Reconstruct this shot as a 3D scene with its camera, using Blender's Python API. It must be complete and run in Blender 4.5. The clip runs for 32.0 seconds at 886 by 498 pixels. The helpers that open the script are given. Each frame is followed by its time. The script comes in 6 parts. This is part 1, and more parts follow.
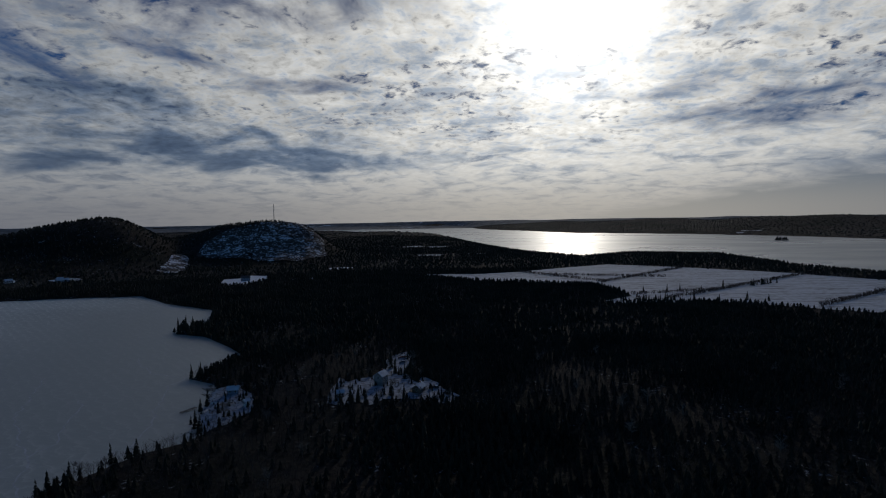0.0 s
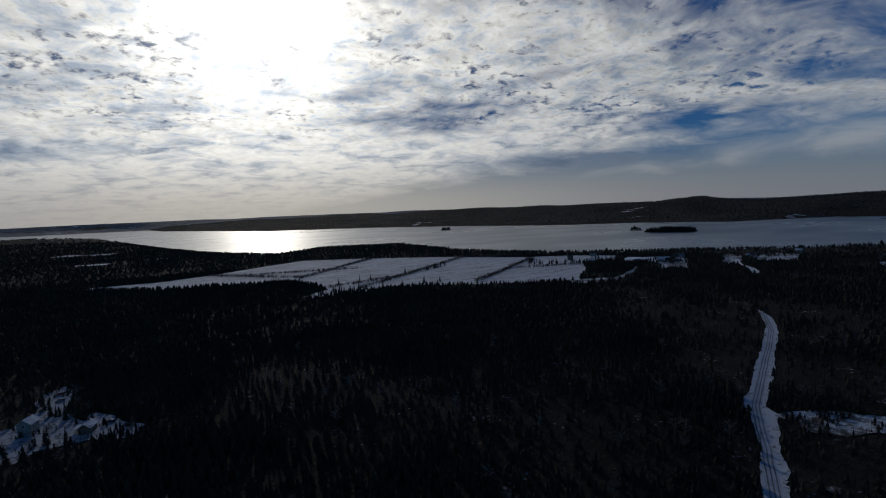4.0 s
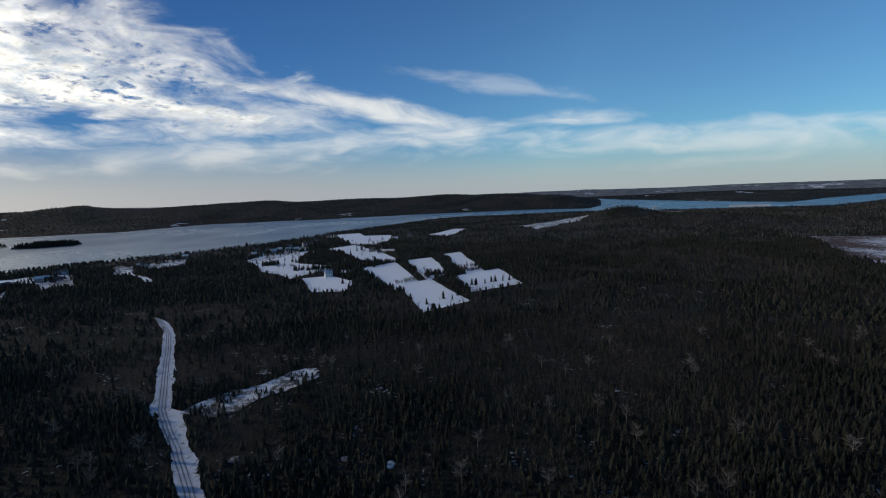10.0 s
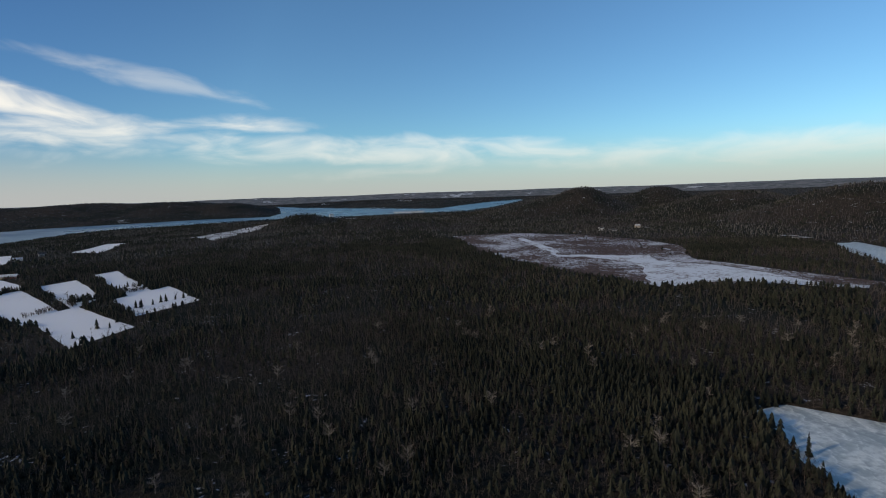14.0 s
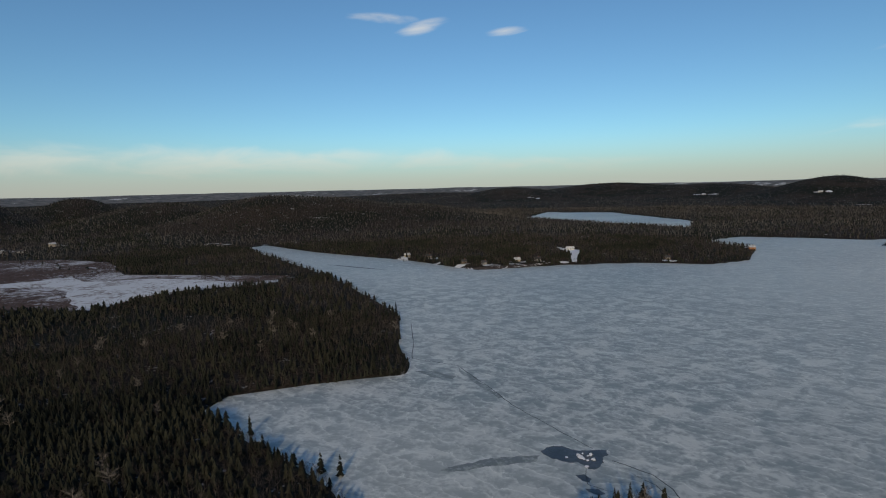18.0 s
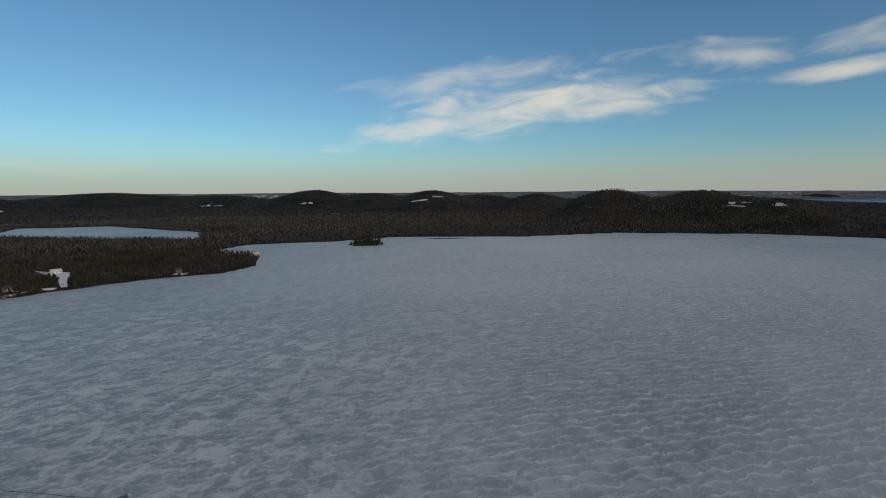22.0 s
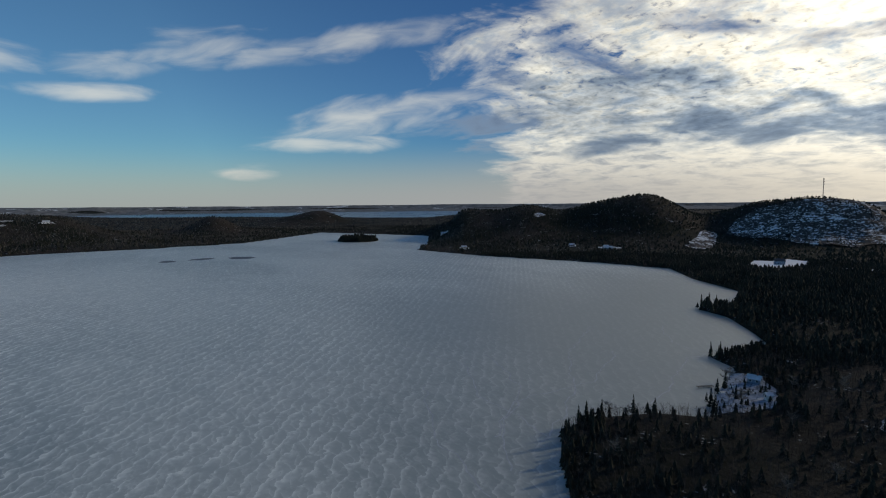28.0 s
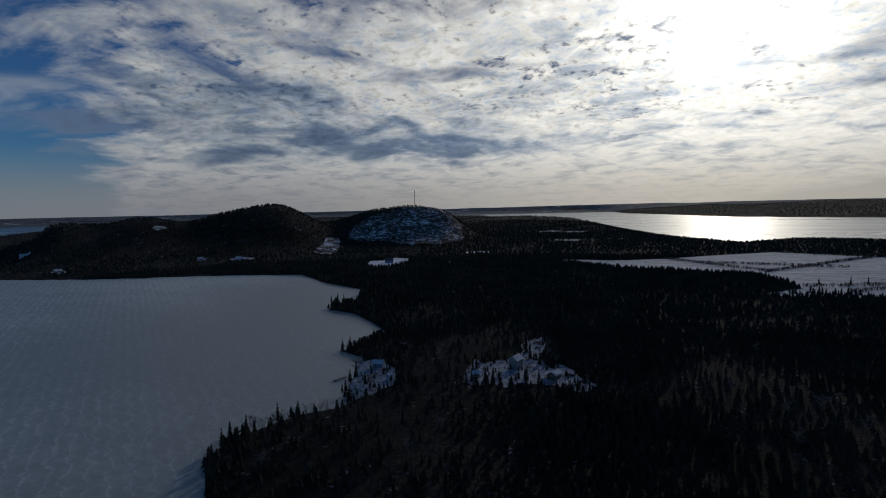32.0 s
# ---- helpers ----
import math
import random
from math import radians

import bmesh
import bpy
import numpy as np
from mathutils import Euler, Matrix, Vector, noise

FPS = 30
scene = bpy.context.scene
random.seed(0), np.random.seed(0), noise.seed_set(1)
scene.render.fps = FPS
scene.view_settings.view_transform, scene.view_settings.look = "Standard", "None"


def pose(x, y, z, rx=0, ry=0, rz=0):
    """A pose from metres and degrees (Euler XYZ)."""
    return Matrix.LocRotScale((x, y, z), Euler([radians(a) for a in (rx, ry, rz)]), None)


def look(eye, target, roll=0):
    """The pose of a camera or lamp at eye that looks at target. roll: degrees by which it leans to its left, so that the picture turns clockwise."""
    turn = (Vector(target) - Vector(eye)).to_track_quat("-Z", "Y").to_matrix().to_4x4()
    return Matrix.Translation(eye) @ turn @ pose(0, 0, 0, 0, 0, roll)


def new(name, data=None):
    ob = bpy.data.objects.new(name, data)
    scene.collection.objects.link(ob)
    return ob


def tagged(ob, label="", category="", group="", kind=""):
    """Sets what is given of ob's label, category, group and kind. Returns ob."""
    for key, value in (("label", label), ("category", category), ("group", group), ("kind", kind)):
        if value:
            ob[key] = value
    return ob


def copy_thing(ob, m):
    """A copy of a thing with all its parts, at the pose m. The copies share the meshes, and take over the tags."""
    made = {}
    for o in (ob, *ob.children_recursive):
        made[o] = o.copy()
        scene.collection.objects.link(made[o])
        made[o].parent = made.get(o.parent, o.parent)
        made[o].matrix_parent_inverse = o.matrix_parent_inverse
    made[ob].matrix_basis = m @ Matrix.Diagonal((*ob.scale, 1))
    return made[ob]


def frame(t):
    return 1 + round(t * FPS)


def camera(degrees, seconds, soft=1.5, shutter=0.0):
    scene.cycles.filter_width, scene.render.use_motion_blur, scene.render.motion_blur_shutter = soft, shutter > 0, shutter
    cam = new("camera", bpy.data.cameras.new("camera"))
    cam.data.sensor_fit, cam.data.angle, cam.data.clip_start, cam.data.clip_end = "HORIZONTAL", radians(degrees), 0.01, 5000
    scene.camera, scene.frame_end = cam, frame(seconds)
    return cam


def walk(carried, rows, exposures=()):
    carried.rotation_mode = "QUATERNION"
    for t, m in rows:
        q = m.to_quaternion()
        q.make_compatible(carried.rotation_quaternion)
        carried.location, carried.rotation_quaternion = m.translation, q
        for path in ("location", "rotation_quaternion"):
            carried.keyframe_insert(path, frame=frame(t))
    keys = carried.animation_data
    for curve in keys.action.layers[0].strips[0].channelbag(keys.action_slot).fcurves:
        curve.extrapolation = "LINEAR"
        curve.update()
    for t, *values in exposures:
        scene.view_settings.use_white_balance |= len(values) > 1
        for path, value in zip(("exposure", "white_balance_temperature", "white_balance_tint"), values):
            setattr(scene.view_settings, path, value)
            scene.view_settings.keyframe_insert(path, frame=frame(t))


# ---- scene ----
from mathutils import geometry

EYE_Z = 100.0          # height of the hovering drone above the lake ice

# ---------------------------------------------------------------- camera: it hovers and turns on the spot
TURN = [  # seconds, heading, tilt, lean (degrees)
(0, 1.30, -3.15, -0.84), (0.5, -3.19, -3.30, -1.03), (1, -7.90, -3.45, -1.21),
    (1.5, -12.08, -3.61, -1.42), (2, -15.95, -3.76, -1.62), (2.5, -19.58, -3.92, -1.80),
    (4.5, -36.20, -4.54, -2.44), (5, -41.67, -4.74, -2.51), (5.5, -47.17, -4.87, -2.48),
    (6, -52.66, -5.04, -2.49), (6.5, -58.96, -5.26, -2.55), (7, -65.02, -5.46, -2.62),
    (7.5, -70.95, -5.61, -2.62), (8, -76.04, -5.72, -2.54), (8.5, -80.48, -5.79, -2.38),
    (9, -84.37, -5.81, -2.30), (9.5, -88.09, -5.87, -2.25), (10, -92.25, -5.90, -2.20),
    (10.5, -96.96, -5.98, -2.23), (11, -101.73, -6.03, -2.18), (11.5, -105.86, -6.00, -2.06),
    (12, -109.45, -5.98, -2.00), (12.5, -112.98, -6.00, -1.95), (13, -116.69, -6.01, -1.95),
    (13.5, -120.99, -6.08, -2.00), (14, -126.41, -6.28, -2.04), (14.5, -133.13, -6.29, -1.81),
    (16.5, -159.93, -6.57, -1.77), (17, -166.94, -6.63, -1.51), (17.5, -175.19, -6.67, -1.31),
    (18, -183.98, -6.74, -1.32), (18.5, -191.43, -6.77, -1.05), (19, -198.18, -6.74, -0.94),
    (19.5, -203.53, -6.71, -0.77), (20, -209.11, -6.57, -0.45), (20.5, -214.69, -6.54, -0.32),
    (21, -220.86, -6.47, -0.41), (21.5, -227.64, -6.42, -0.42), (22, -234.70, -6.28, -0.38),
    (22.5, -241.71, -6.17, -0.42), (23, -248.68, -6.04, -0.44), (23.5, -255.98, -5.94, -0.42),
    (24, -263.08, -5.82, -0.42), (24.5, -269.67, -5.67, -0.60), (25, -275.69, -5.56, -0.70),
    (25.5, -281.35, -5.47, -0.79), (26, -287.18, -5.38, -0.79), (26.5, -292.71, -5.31, -0.58),
    (28.5, -308.34, -4.94, -0.53), (29, -312.07, -4.81, -0.52), (29.5, -315.68, -4.72, -0.51),
    (30, -319.87, -4.67, -0.59), (30.5, -324.38, -4.59, -0.70), (31, -329.81, -4.51, -0.82),
    (31.5, -336.24, -4.50, -0.99), (32, -343.77, -4.58, -1.31),
]
LENS = 80.77


def aim(heading, tilt, lean):
    h, p = radians(heading), radians(tilt)
    way = Vector((-math.sin(h) * math.cos(p), math.cos(h) * math.cos(p), math.sin(p)))
    eye = Vector((0, 0, EYE_Z))
    return look(eye, eye + way * 100, lean)


cam = camera(LENS, 32.0, soft=1.1)
walk(cam, [(t, aim(h, p, r)) for t, h, p, r in TURN],
     exposures=[(0, -1.15, 6500, 10), (2.5, -1.1, 6500, 10), (4.5, -0.92, 6500, 10), (6.0, -0.85, 6450, 10), (7.0, -0.5, 6500, 10), (9.0, 0.2, 6900, 9), (11.0, 0.5, 7500, 9),
                (12.5, 0.62, 7800, 9), (14.5, 0.62, 8300, 10), (17.5, 0.38, 8700, 10), (20.0, 0.17, 8900, 10), (23.0, 0.18, 8900, 9), (26.5, 0.3, 8500, 6), (28.5, 0.1, 7600, 7),
                (30.0, -0.22, 7100, 8), (31.0, -0.5, 6900, 9), (32.0, -0.85, 6700, 9)])

# ---------------------------------------------------------------- light
SUN_AZ, SUN_EL = -12.5, 20.5      # degrees to the left of +y, and above the horizon
sun_way = Vector((-math.sin(radians(SUN_AZ)) * math.cos(radians(SUN_EL)),
                  math.cos(radians(SUN_AZ)) * math.cos(radians(SUN_EL)), math.sin(radians(SUN_EL))))
sun = new("sun", bpy.data.lights.new("sun", "SUN"))
sun.data.energy, sun.data.angle, sun.data.color = 1.0, radians(3.0), (1.0, 0.93, 0.82)
sun.matrix_world = look(sun_way * 500, (0, 0, 0))


class Nodes:
    """Small shorthand for building node trees."""

    def __init__(self, tree):
        self.tree = tree
        tree.nodes.clear()

    def add(self, kind, ins=None, **props):
        n = self.tree.nodes.new(kind)
        for k, v in props.items():
            setattr(n, k, v)
        for k, v in (ins or {}).items():
            s = n.inputs[k]
            if isinstance(v, bpy.types.NodeSocket):
                self.tree.links.new(v, s)
            else:
                s.default_value = v
        return n

    def math(self, op, a, b=0.0, c=0.0, clamp=False):
        return self.add("ShaderNodeMath", {0: a, 1: b, 2: c}, operation=op, use_clamp=clamp).outputs[0]

    def vmath(self, op, a, b=(0, 0, 0)):
        n = self.add("ShaderNodeVectorMath", {0: a, 1: b}, operation=op)
        return n.outputs["Value"] if op in ("DOT_PRODUCT", "LENGTH") else n.outputs[0]

    def step(self, v, lo, hi, a=0.0, b=1.0):
        return self.add("ShaderNodeMapRange", {0: v, 1: lo, 2: hi, 3: a, 4: b}, interpolation_type="SMOOTHSTEP").outputs[0]

    def mix(self, f, a, b):
        n = self.add("ShaderNodeMix", data_type="RGBA")
        for s, v in ((n.inputs[0], f), (n.inputs[6], a), (n.inputs[7], b)):
            if isinstance(v, bpy.types.NodeSocket):
                self.tree.links.new(v, s)
            else:
                s.default_value = v if not isinstance(v, tuple) or len(v) == 4 else (*v, 1)
        return n.outputs[2]

    def noise(self, vec, scale, detail=3, rough=0.55, distort=0.0):
        return self.add("ShaderNodeTexNoise", {"Vector": vec, "Scale": scale, "Detail": detail, "Roughness": rough,
                                               "Distortion": distort}).outputs["Fac"]

    def scaled(self, vec, s):
        return self.add("ShaderNodeMapping", {"Vector": vec, "Scale": s}).outputs[0]


world = bpy.data.worlds.new("winter_sky")
scene.world = world
world.use_nodes = True
W = Nodes(world.node_tree)
sky = W.add("ShaderNodeTexSky", sky_type="NISHITA", sun_disc=False, sun_elevation=radians(SUN_EL),
            sun_rotation=radians(-SUN_AZ), altitude=300, air_density=1.0, dust_density=0.25, ozone_density=2.5)
ray = W.vmath("NORMALIZE", W.add("ShaderNodeTexCoord").outputs["Generated"])
xyz = W.add("ShaderNodeSeparateXYZ", {0: ray})
above = W.math("ADD", W.math("MAXIMUM", xyz.outputs[2], 0.0), 0.045)
toward = W.math("MAXIMUM", W.vmath("DOT_PRODUCT", ray, tuple(sun_way)), 0.0)
# the cloud deck: a layer seen from below, in units of its own height
deck_x, deck_y = W.math("DIVIDE", xyz.outputs[0], above), W.math("DIVIDE", xyz.outputs[1], above)
deck = W.add("ShaderNodeCombineXYZ", {0: deck_x, 1: deck_y, 2: 0.0}).outputs[0]


def dome(lift):
    """The sky as a rounder layer, on which far clouds are less drawn out."""
    return W.add("ShaderNodeVectorMath", {0: ray, 3: W.math("DIVIDE", 1.0, W.math("ADD", W.math("MAXIMUM", xyz.outputs[2], 0.0), lift))}, operation="SCALE").outputs[0]


puffy, wide_layer, flock = dome(0.30), dome(0.16), dome(0.24)
fine = W.step(xyz.outputs[2], 0.07, 0.20)
cells = W.noise(flock, 22.0, 4, 0.58, 0.3)
ripples = W.noise(puffy, 10.0, 4, 0.55, 0.6)
masses = W.noise(wide_layer, 2.6, 5, 0.6, 0.5)
broad = W.noise(wide_layer, 1.1, 3, 0.5, 0.3)
edge = W.math("ADD", W.math("ADD", W.math("SUBTRACT", deck_y, W.math("MULTIPLY", W.math("MAXIMUM", W.math("SUBTRACT", -2.2, deck_x), 0.0), 0.9)), W.math("MULTIPLY", W.math("MAXIMUM", deck_x, 0.0), 0.2)), W.math("MULTIPLY", W.math("SUBTRACT", masses, 0.5), 2.6))
sheet = W.math("MULTIPLY", W.step(edge, 1.5, 2.5), W.step(W.math("ADD", deck_x, W.math("MULTIPLY", W.math("SUBTRACT", masses, 0.5), 3.0)), 6.4, 4.4))
dense = W.math("ADD", W.math("ADD", W.math("MULTIPLY", masses, 0.46), W.math("MULTIPLY", broad, 0.34)),
               W.math("ADD", W.math("MULTIPLY", W.math("SUBTRACT", cells, 0.5), W.math("MULTIPLY", fine, 0.58)), W.math("MULTIPLY", W.math("SUBTRACT", ripples, 0.5), 0.30)))


def wisp(az, el, wide, tall, tilt, amount, soft=1.0):
    """A streak of thin high cloud round one direction (all in degrees)."""
    c = Matrix.Rotation(radians(az), 3, "Z") @ Matrix.Rotation(radians(el), 3, "X")
    t = radians(tilt)
    a, b = c @ Vector((math.cos(t), 0, math.sin(t))), c @ Vector((-math.sin(t), 0, math.cos(t)))
    u = W.math("DIVIDE", W.vmath("DOT_PRODUCT", ray, tuple(a)), math.sin(radians(wide)))
    v = W.math("DIVIDE", W.vmath("DOT_PRODUCT", ray, tuple(b)), math.sin(radians(tall)))
    out = W.math("ADD", W.math("MULTIPLY", u, u), W.math("MULTIPLY", v, v))
    front = W.step(W.vmath("DOT_PRODUCT", ray, tuple(c @ Vector((0, 1, 0)))), 0.2, 0.3)
    fibre = W.noise(W.add("ShaderNodeCombineXYZ", {0: W.math("MULTIPLY", u, wide * 0.09), 1: W.math("MULTIPLY", v, tall * 0.32), 2: az * 0.37}).outputs[0], 1.6, 5, 0.68 - 0.16 * soft, 1.2 - 0.7 * soft)
    shape = W.step(W.math("SUBTRACT", fibre, W.math("MULTIPLY", out, 0.22)), 0.22 - 0.04 * soft, 0.66 + 0.06 * soft)
    return W.math("MULTIPLY", W.math("MULTIPLY", shape, front), amount)


gaps = 0.0
for gap in ((328.5, 9.8, 9, 2.2, 3, 1.0), (303, 7.8, 10, 1.6, 2, 1.0), (292, 11.0, 8, 1.8, -6, 0.8), (283, 17.5, 14, 4.0, -8, 1.0), (272, 13, 10, 2.6, -12, 0.9), (12.5, 14.2, 5, 1.1, 4, 0.9), (19.5, 13.9, 4, 1.0, 0, 0.8),
            (27, 16.5, 7, 1.4, -12, 0.8), (40, 15, 6, 2.5, -20, 0.8), (337, 12.5, 5, 0.9, 6, 0.5), (316, 13.5, 7, 0.7, 8, 0.5)):
    gaps = W.math("MAXIMUM", wisp(*gap), gaps)
cover = W.math("MULTIPLY", W.math("MULTIPLY", sheet, W.add("ShaderNodeMix", {0: fine, 2: W.step(dense, 0.15, 0.36), 3: W.step(dense, 0.19, 0.36)}).outputs[0]), W.math("SUBTRACT", 1.0, W.math("MULTIPLY", gaps, 1.15, clamp=True), clamp=True))
for streak in ((270, 6.6, 20, 1.2, 4, 0.7), (276, 9.6, 13, 1.4, -12, 0.85), (284, 8.6, 6, 1.6, -8, 0.8), (238, 4.6, 26, 1.5, -2, 0.55), (205, 3.3, 40, 1.4, 0, 0.45), (283, 5.2, 24, 1.9, 2, 0.7),
               (125, 6.8, 13, 1.5, 8, 0.6), (116, 9.2, 15, 2.8, 3, 0.75), (107, 10.3, 7, 1.6, -3, 0.65), (122, 12.0, 12, 1.4, 7, 0.4), (99.4, 12.6, 7, 1.3, -3, 0.5), (89, 10.1, 6, 0.8, 4, 0.65),
               (86.3, 12.6, 5, 1.1, 8, 0.5), (79, 14.9, 6, 1.8, 10, 0.5), (70.5, 15.0, 7, 1.4, 6, 0.42), (62, 17.0, 8, 1.3, 10, 0.45), (75.4, 3.2, 3, 0.8, 3, 0.9), (62.5, 9.0, 11, 2.2, 9, 0.6), (67, 6.4, 7, 0.9, 2, 0.6), (177.6, 16.4, 2.4, 0.6, 12, 0.6),
               (181.3, 17.1, 3.5, 0.5, -4, 0.6), (168.8, 15.7, 2, 0.4, 4, 0.6), (262, 11.5, 9, 1.0, -9, 0.3)):
    cover = W.math("MAXIMUM", cover, wisp(*streak))
shade = W.noise(wide_layer, 4.5, 5, 0.6, 0.5)
thick = W.math("MULTIPLY", sheet, W.step(W.math("ADD", W.math("MULTIPLY", shade, 0.55), W.math("MULTIPLY", W.math("ADD", 0.5, W.math("MULTIPLY", W.math("SUBTRACT", cells, 0.5), fine)), 0.45)), 0.45, 0.66))
veil = 0.0
for bank in ((28, 7.5, 24, 2.6, 0, 1.15), (36, 11.5, 11, 2.4, -4, 0.85), (8, 6.6, 11, 1.0, 1, 0.8), (318, 4.6, 12, 1.1, -1, 0.7), (46, 9.0, 9, 1.5, 3, 0.7)):
    band = wisp(*bank)
    cover, thick, veil = W.math("MAXIMUM", cover, band), W.math("MAXIMUM", thick, band), W.math("MAXIMUM", veil, band)
bright = W.math("ADD", W.math("MULTIPLY", W.math("POWER", toward, 6.0), 1.0), W.math("MULTIPLY", W.math("POWER", toward, 70.0), 1.3))
# each puff is bright in the middle and thin at its edge
puffs = W.math("ADD", 1.0, W.math("MULTIPLY", W.math("SUBTRACT", cells, 0.5), W.math("MULTIPLY", sheet, W.math("ADD", 0.35, W.math("MULTIPLY", fine, 1.25)))))
lum = W.math("MULTIPLY", W.math("MULTIPLY", W.math("ADD", bright, 0.74), puffs), W.math("SUBTRACT", 1.0, W.math("MULTIPLY", thick, 0.52)))
cloud = W.mix(W.math("POWER", toward, 4.0), W.mix(thick, (0.90, 0.95, 1.0), (0.55, 0.72, 1.0)), W.mix(thick, (1.0, 0.98, 0.92), (0.72, 0.84, 1.0)))
cloud_light = W.add("ShaderNodeVectorMath", {0: cloud, 3: lum}, operation="SCALE").outputs[0]
tinted = W.mix(1.0, sky.outputs[0], (0.038, 0.072, 0.102))
tinted.node.blend_type = "MULTIPLY"
deeper = W.mix(toward, (1.0, 1.0, 1.0), (0.45, 0.72, 1.12))
tinted = W.vmath("MULTIPLY", tinted, deeper)
tinted = W.add("ShaderNodeVectorMath", {0: tinted, 3: W.math("SUBTRACT", 1.0, W.math("MULTIPLY", toward, 0.76))}, operation="SCALE").outputs[0]
# the glow of thin air round the sun
aureole = W.add("ShaderNodeVectorMath", {0: (0.86, 0.93, 1.0), 3: W.math("MULTIPLY", W.math("POWER", toward, 26.0), 0.36)}, operation="SCALE").outputs[0]
tinted = W.vmath("ADD", tinted, aureole)
# pale air near the horizon, warmer under the sun
low = W.step(xyz.outputs[2], 0.12, 0.0)
sunside = W.step(W.vmath("DOT_PRODUCT", ray, tuple(Vector((sun_way.x, sun_way.y, 0)).normalized())), -0.35, 0.65)
haze_light = W.add("ShaderNodeVectorMath", {0: W.mix(W.math("POWER", toward, 3.0), (0.73, 0.79, 0.96), (1.0, 0.92, 0.78)),
                                            3: W.math("ADD", W.math("MULTIPLY", bright, 0.66), 0.41)}, operation="SCALE").outputs[0]
seen = W.mix(W.math("MULTIPLY", W.math("POWER", low, W.math("SUBTRACT", 1.6, W.math("MULTIPLY", sunside, 0.75))), W.math("ADD", W.math("MULTIPLY", sunside, 0.16), 0.74)), W.mix(cover, tinted, cloud_light), haze_light)
# the low banks of grey cloud stand in front of the pale air
seen = W.vmath("MULTIPLY", seen, W.mix(W.math("MULTIPLY", veil, 1.6, clamp=True), (1.0, 1.0, 1.0), (0.46, 0.55, 0.68)))
# the veiled sun's own bright patch
seen = W.add("ShaderNodeVectorMath", {0: seen, 1: W.add("ShaderNodeVectorMath", {0: (1.0, 0.96, 0.88), 3: W.math("MULTIPLY", W.math("POWER", toward, 190.0), 2.2)}, operation="SCALE").outputs[0]}, operation="ADD").outputs[0]
W.add("ShaderNodeOutputWorld", {0: W.add("ShaderNodeBackground", {0: seen, 1: 1.0}).outputs[0]})

# ---------------------------------------------------------------- materials


def material(name, build, rough=0.9, spec=0.3):
    m = bpy.data.materials.new(name)
    m.use_nodes = True
    n = Nodes(m.node_tree)
    pos = n.add("ShaderNodeNewGeometry").outputs["Position"]
    got = build(n, pos)
    bsdf = n.add("ShaderNodeBsdfPrincipled", {"Roughness": rough, "Specular IOR Level": spec})
    for key, val in got.items():
        s = bsdf.inputs[key]
        if isinstance(val, bpy.types.NodeSocket):
            n.tree.links.new(val, s)
        else:
            s.default_value = val if not isinstance(val, tuple) or len(val) == 4 else (*val, 1)
    n.add("ShaderNodeOutputMaterial", {0: bsdf.outputs[0]})
    return m


def mottled(a, b, scale, fine=None, bump=0.0):
    """Two colours mixed by noise at two scales."""

    def build(n, pos):
        big = n.noise(pos, scale, 3)
        small = n.noise(pos, fine or scale * 9, 3)
        f = n.step(n.math("ADD", n.math("MULTIPLY", big, 0.6), n.math("MULTIPLY", small, 0.4)), 0.36, 0.64)
        got = {"Base Color": n.mix(f, a, b)}
        if bump:
            got["Normal"] = n.add("ShaderNodeBump", {"Height": small, "Distance": bump, "Strength": 0.7}).outputs[0]
        return got

    return build


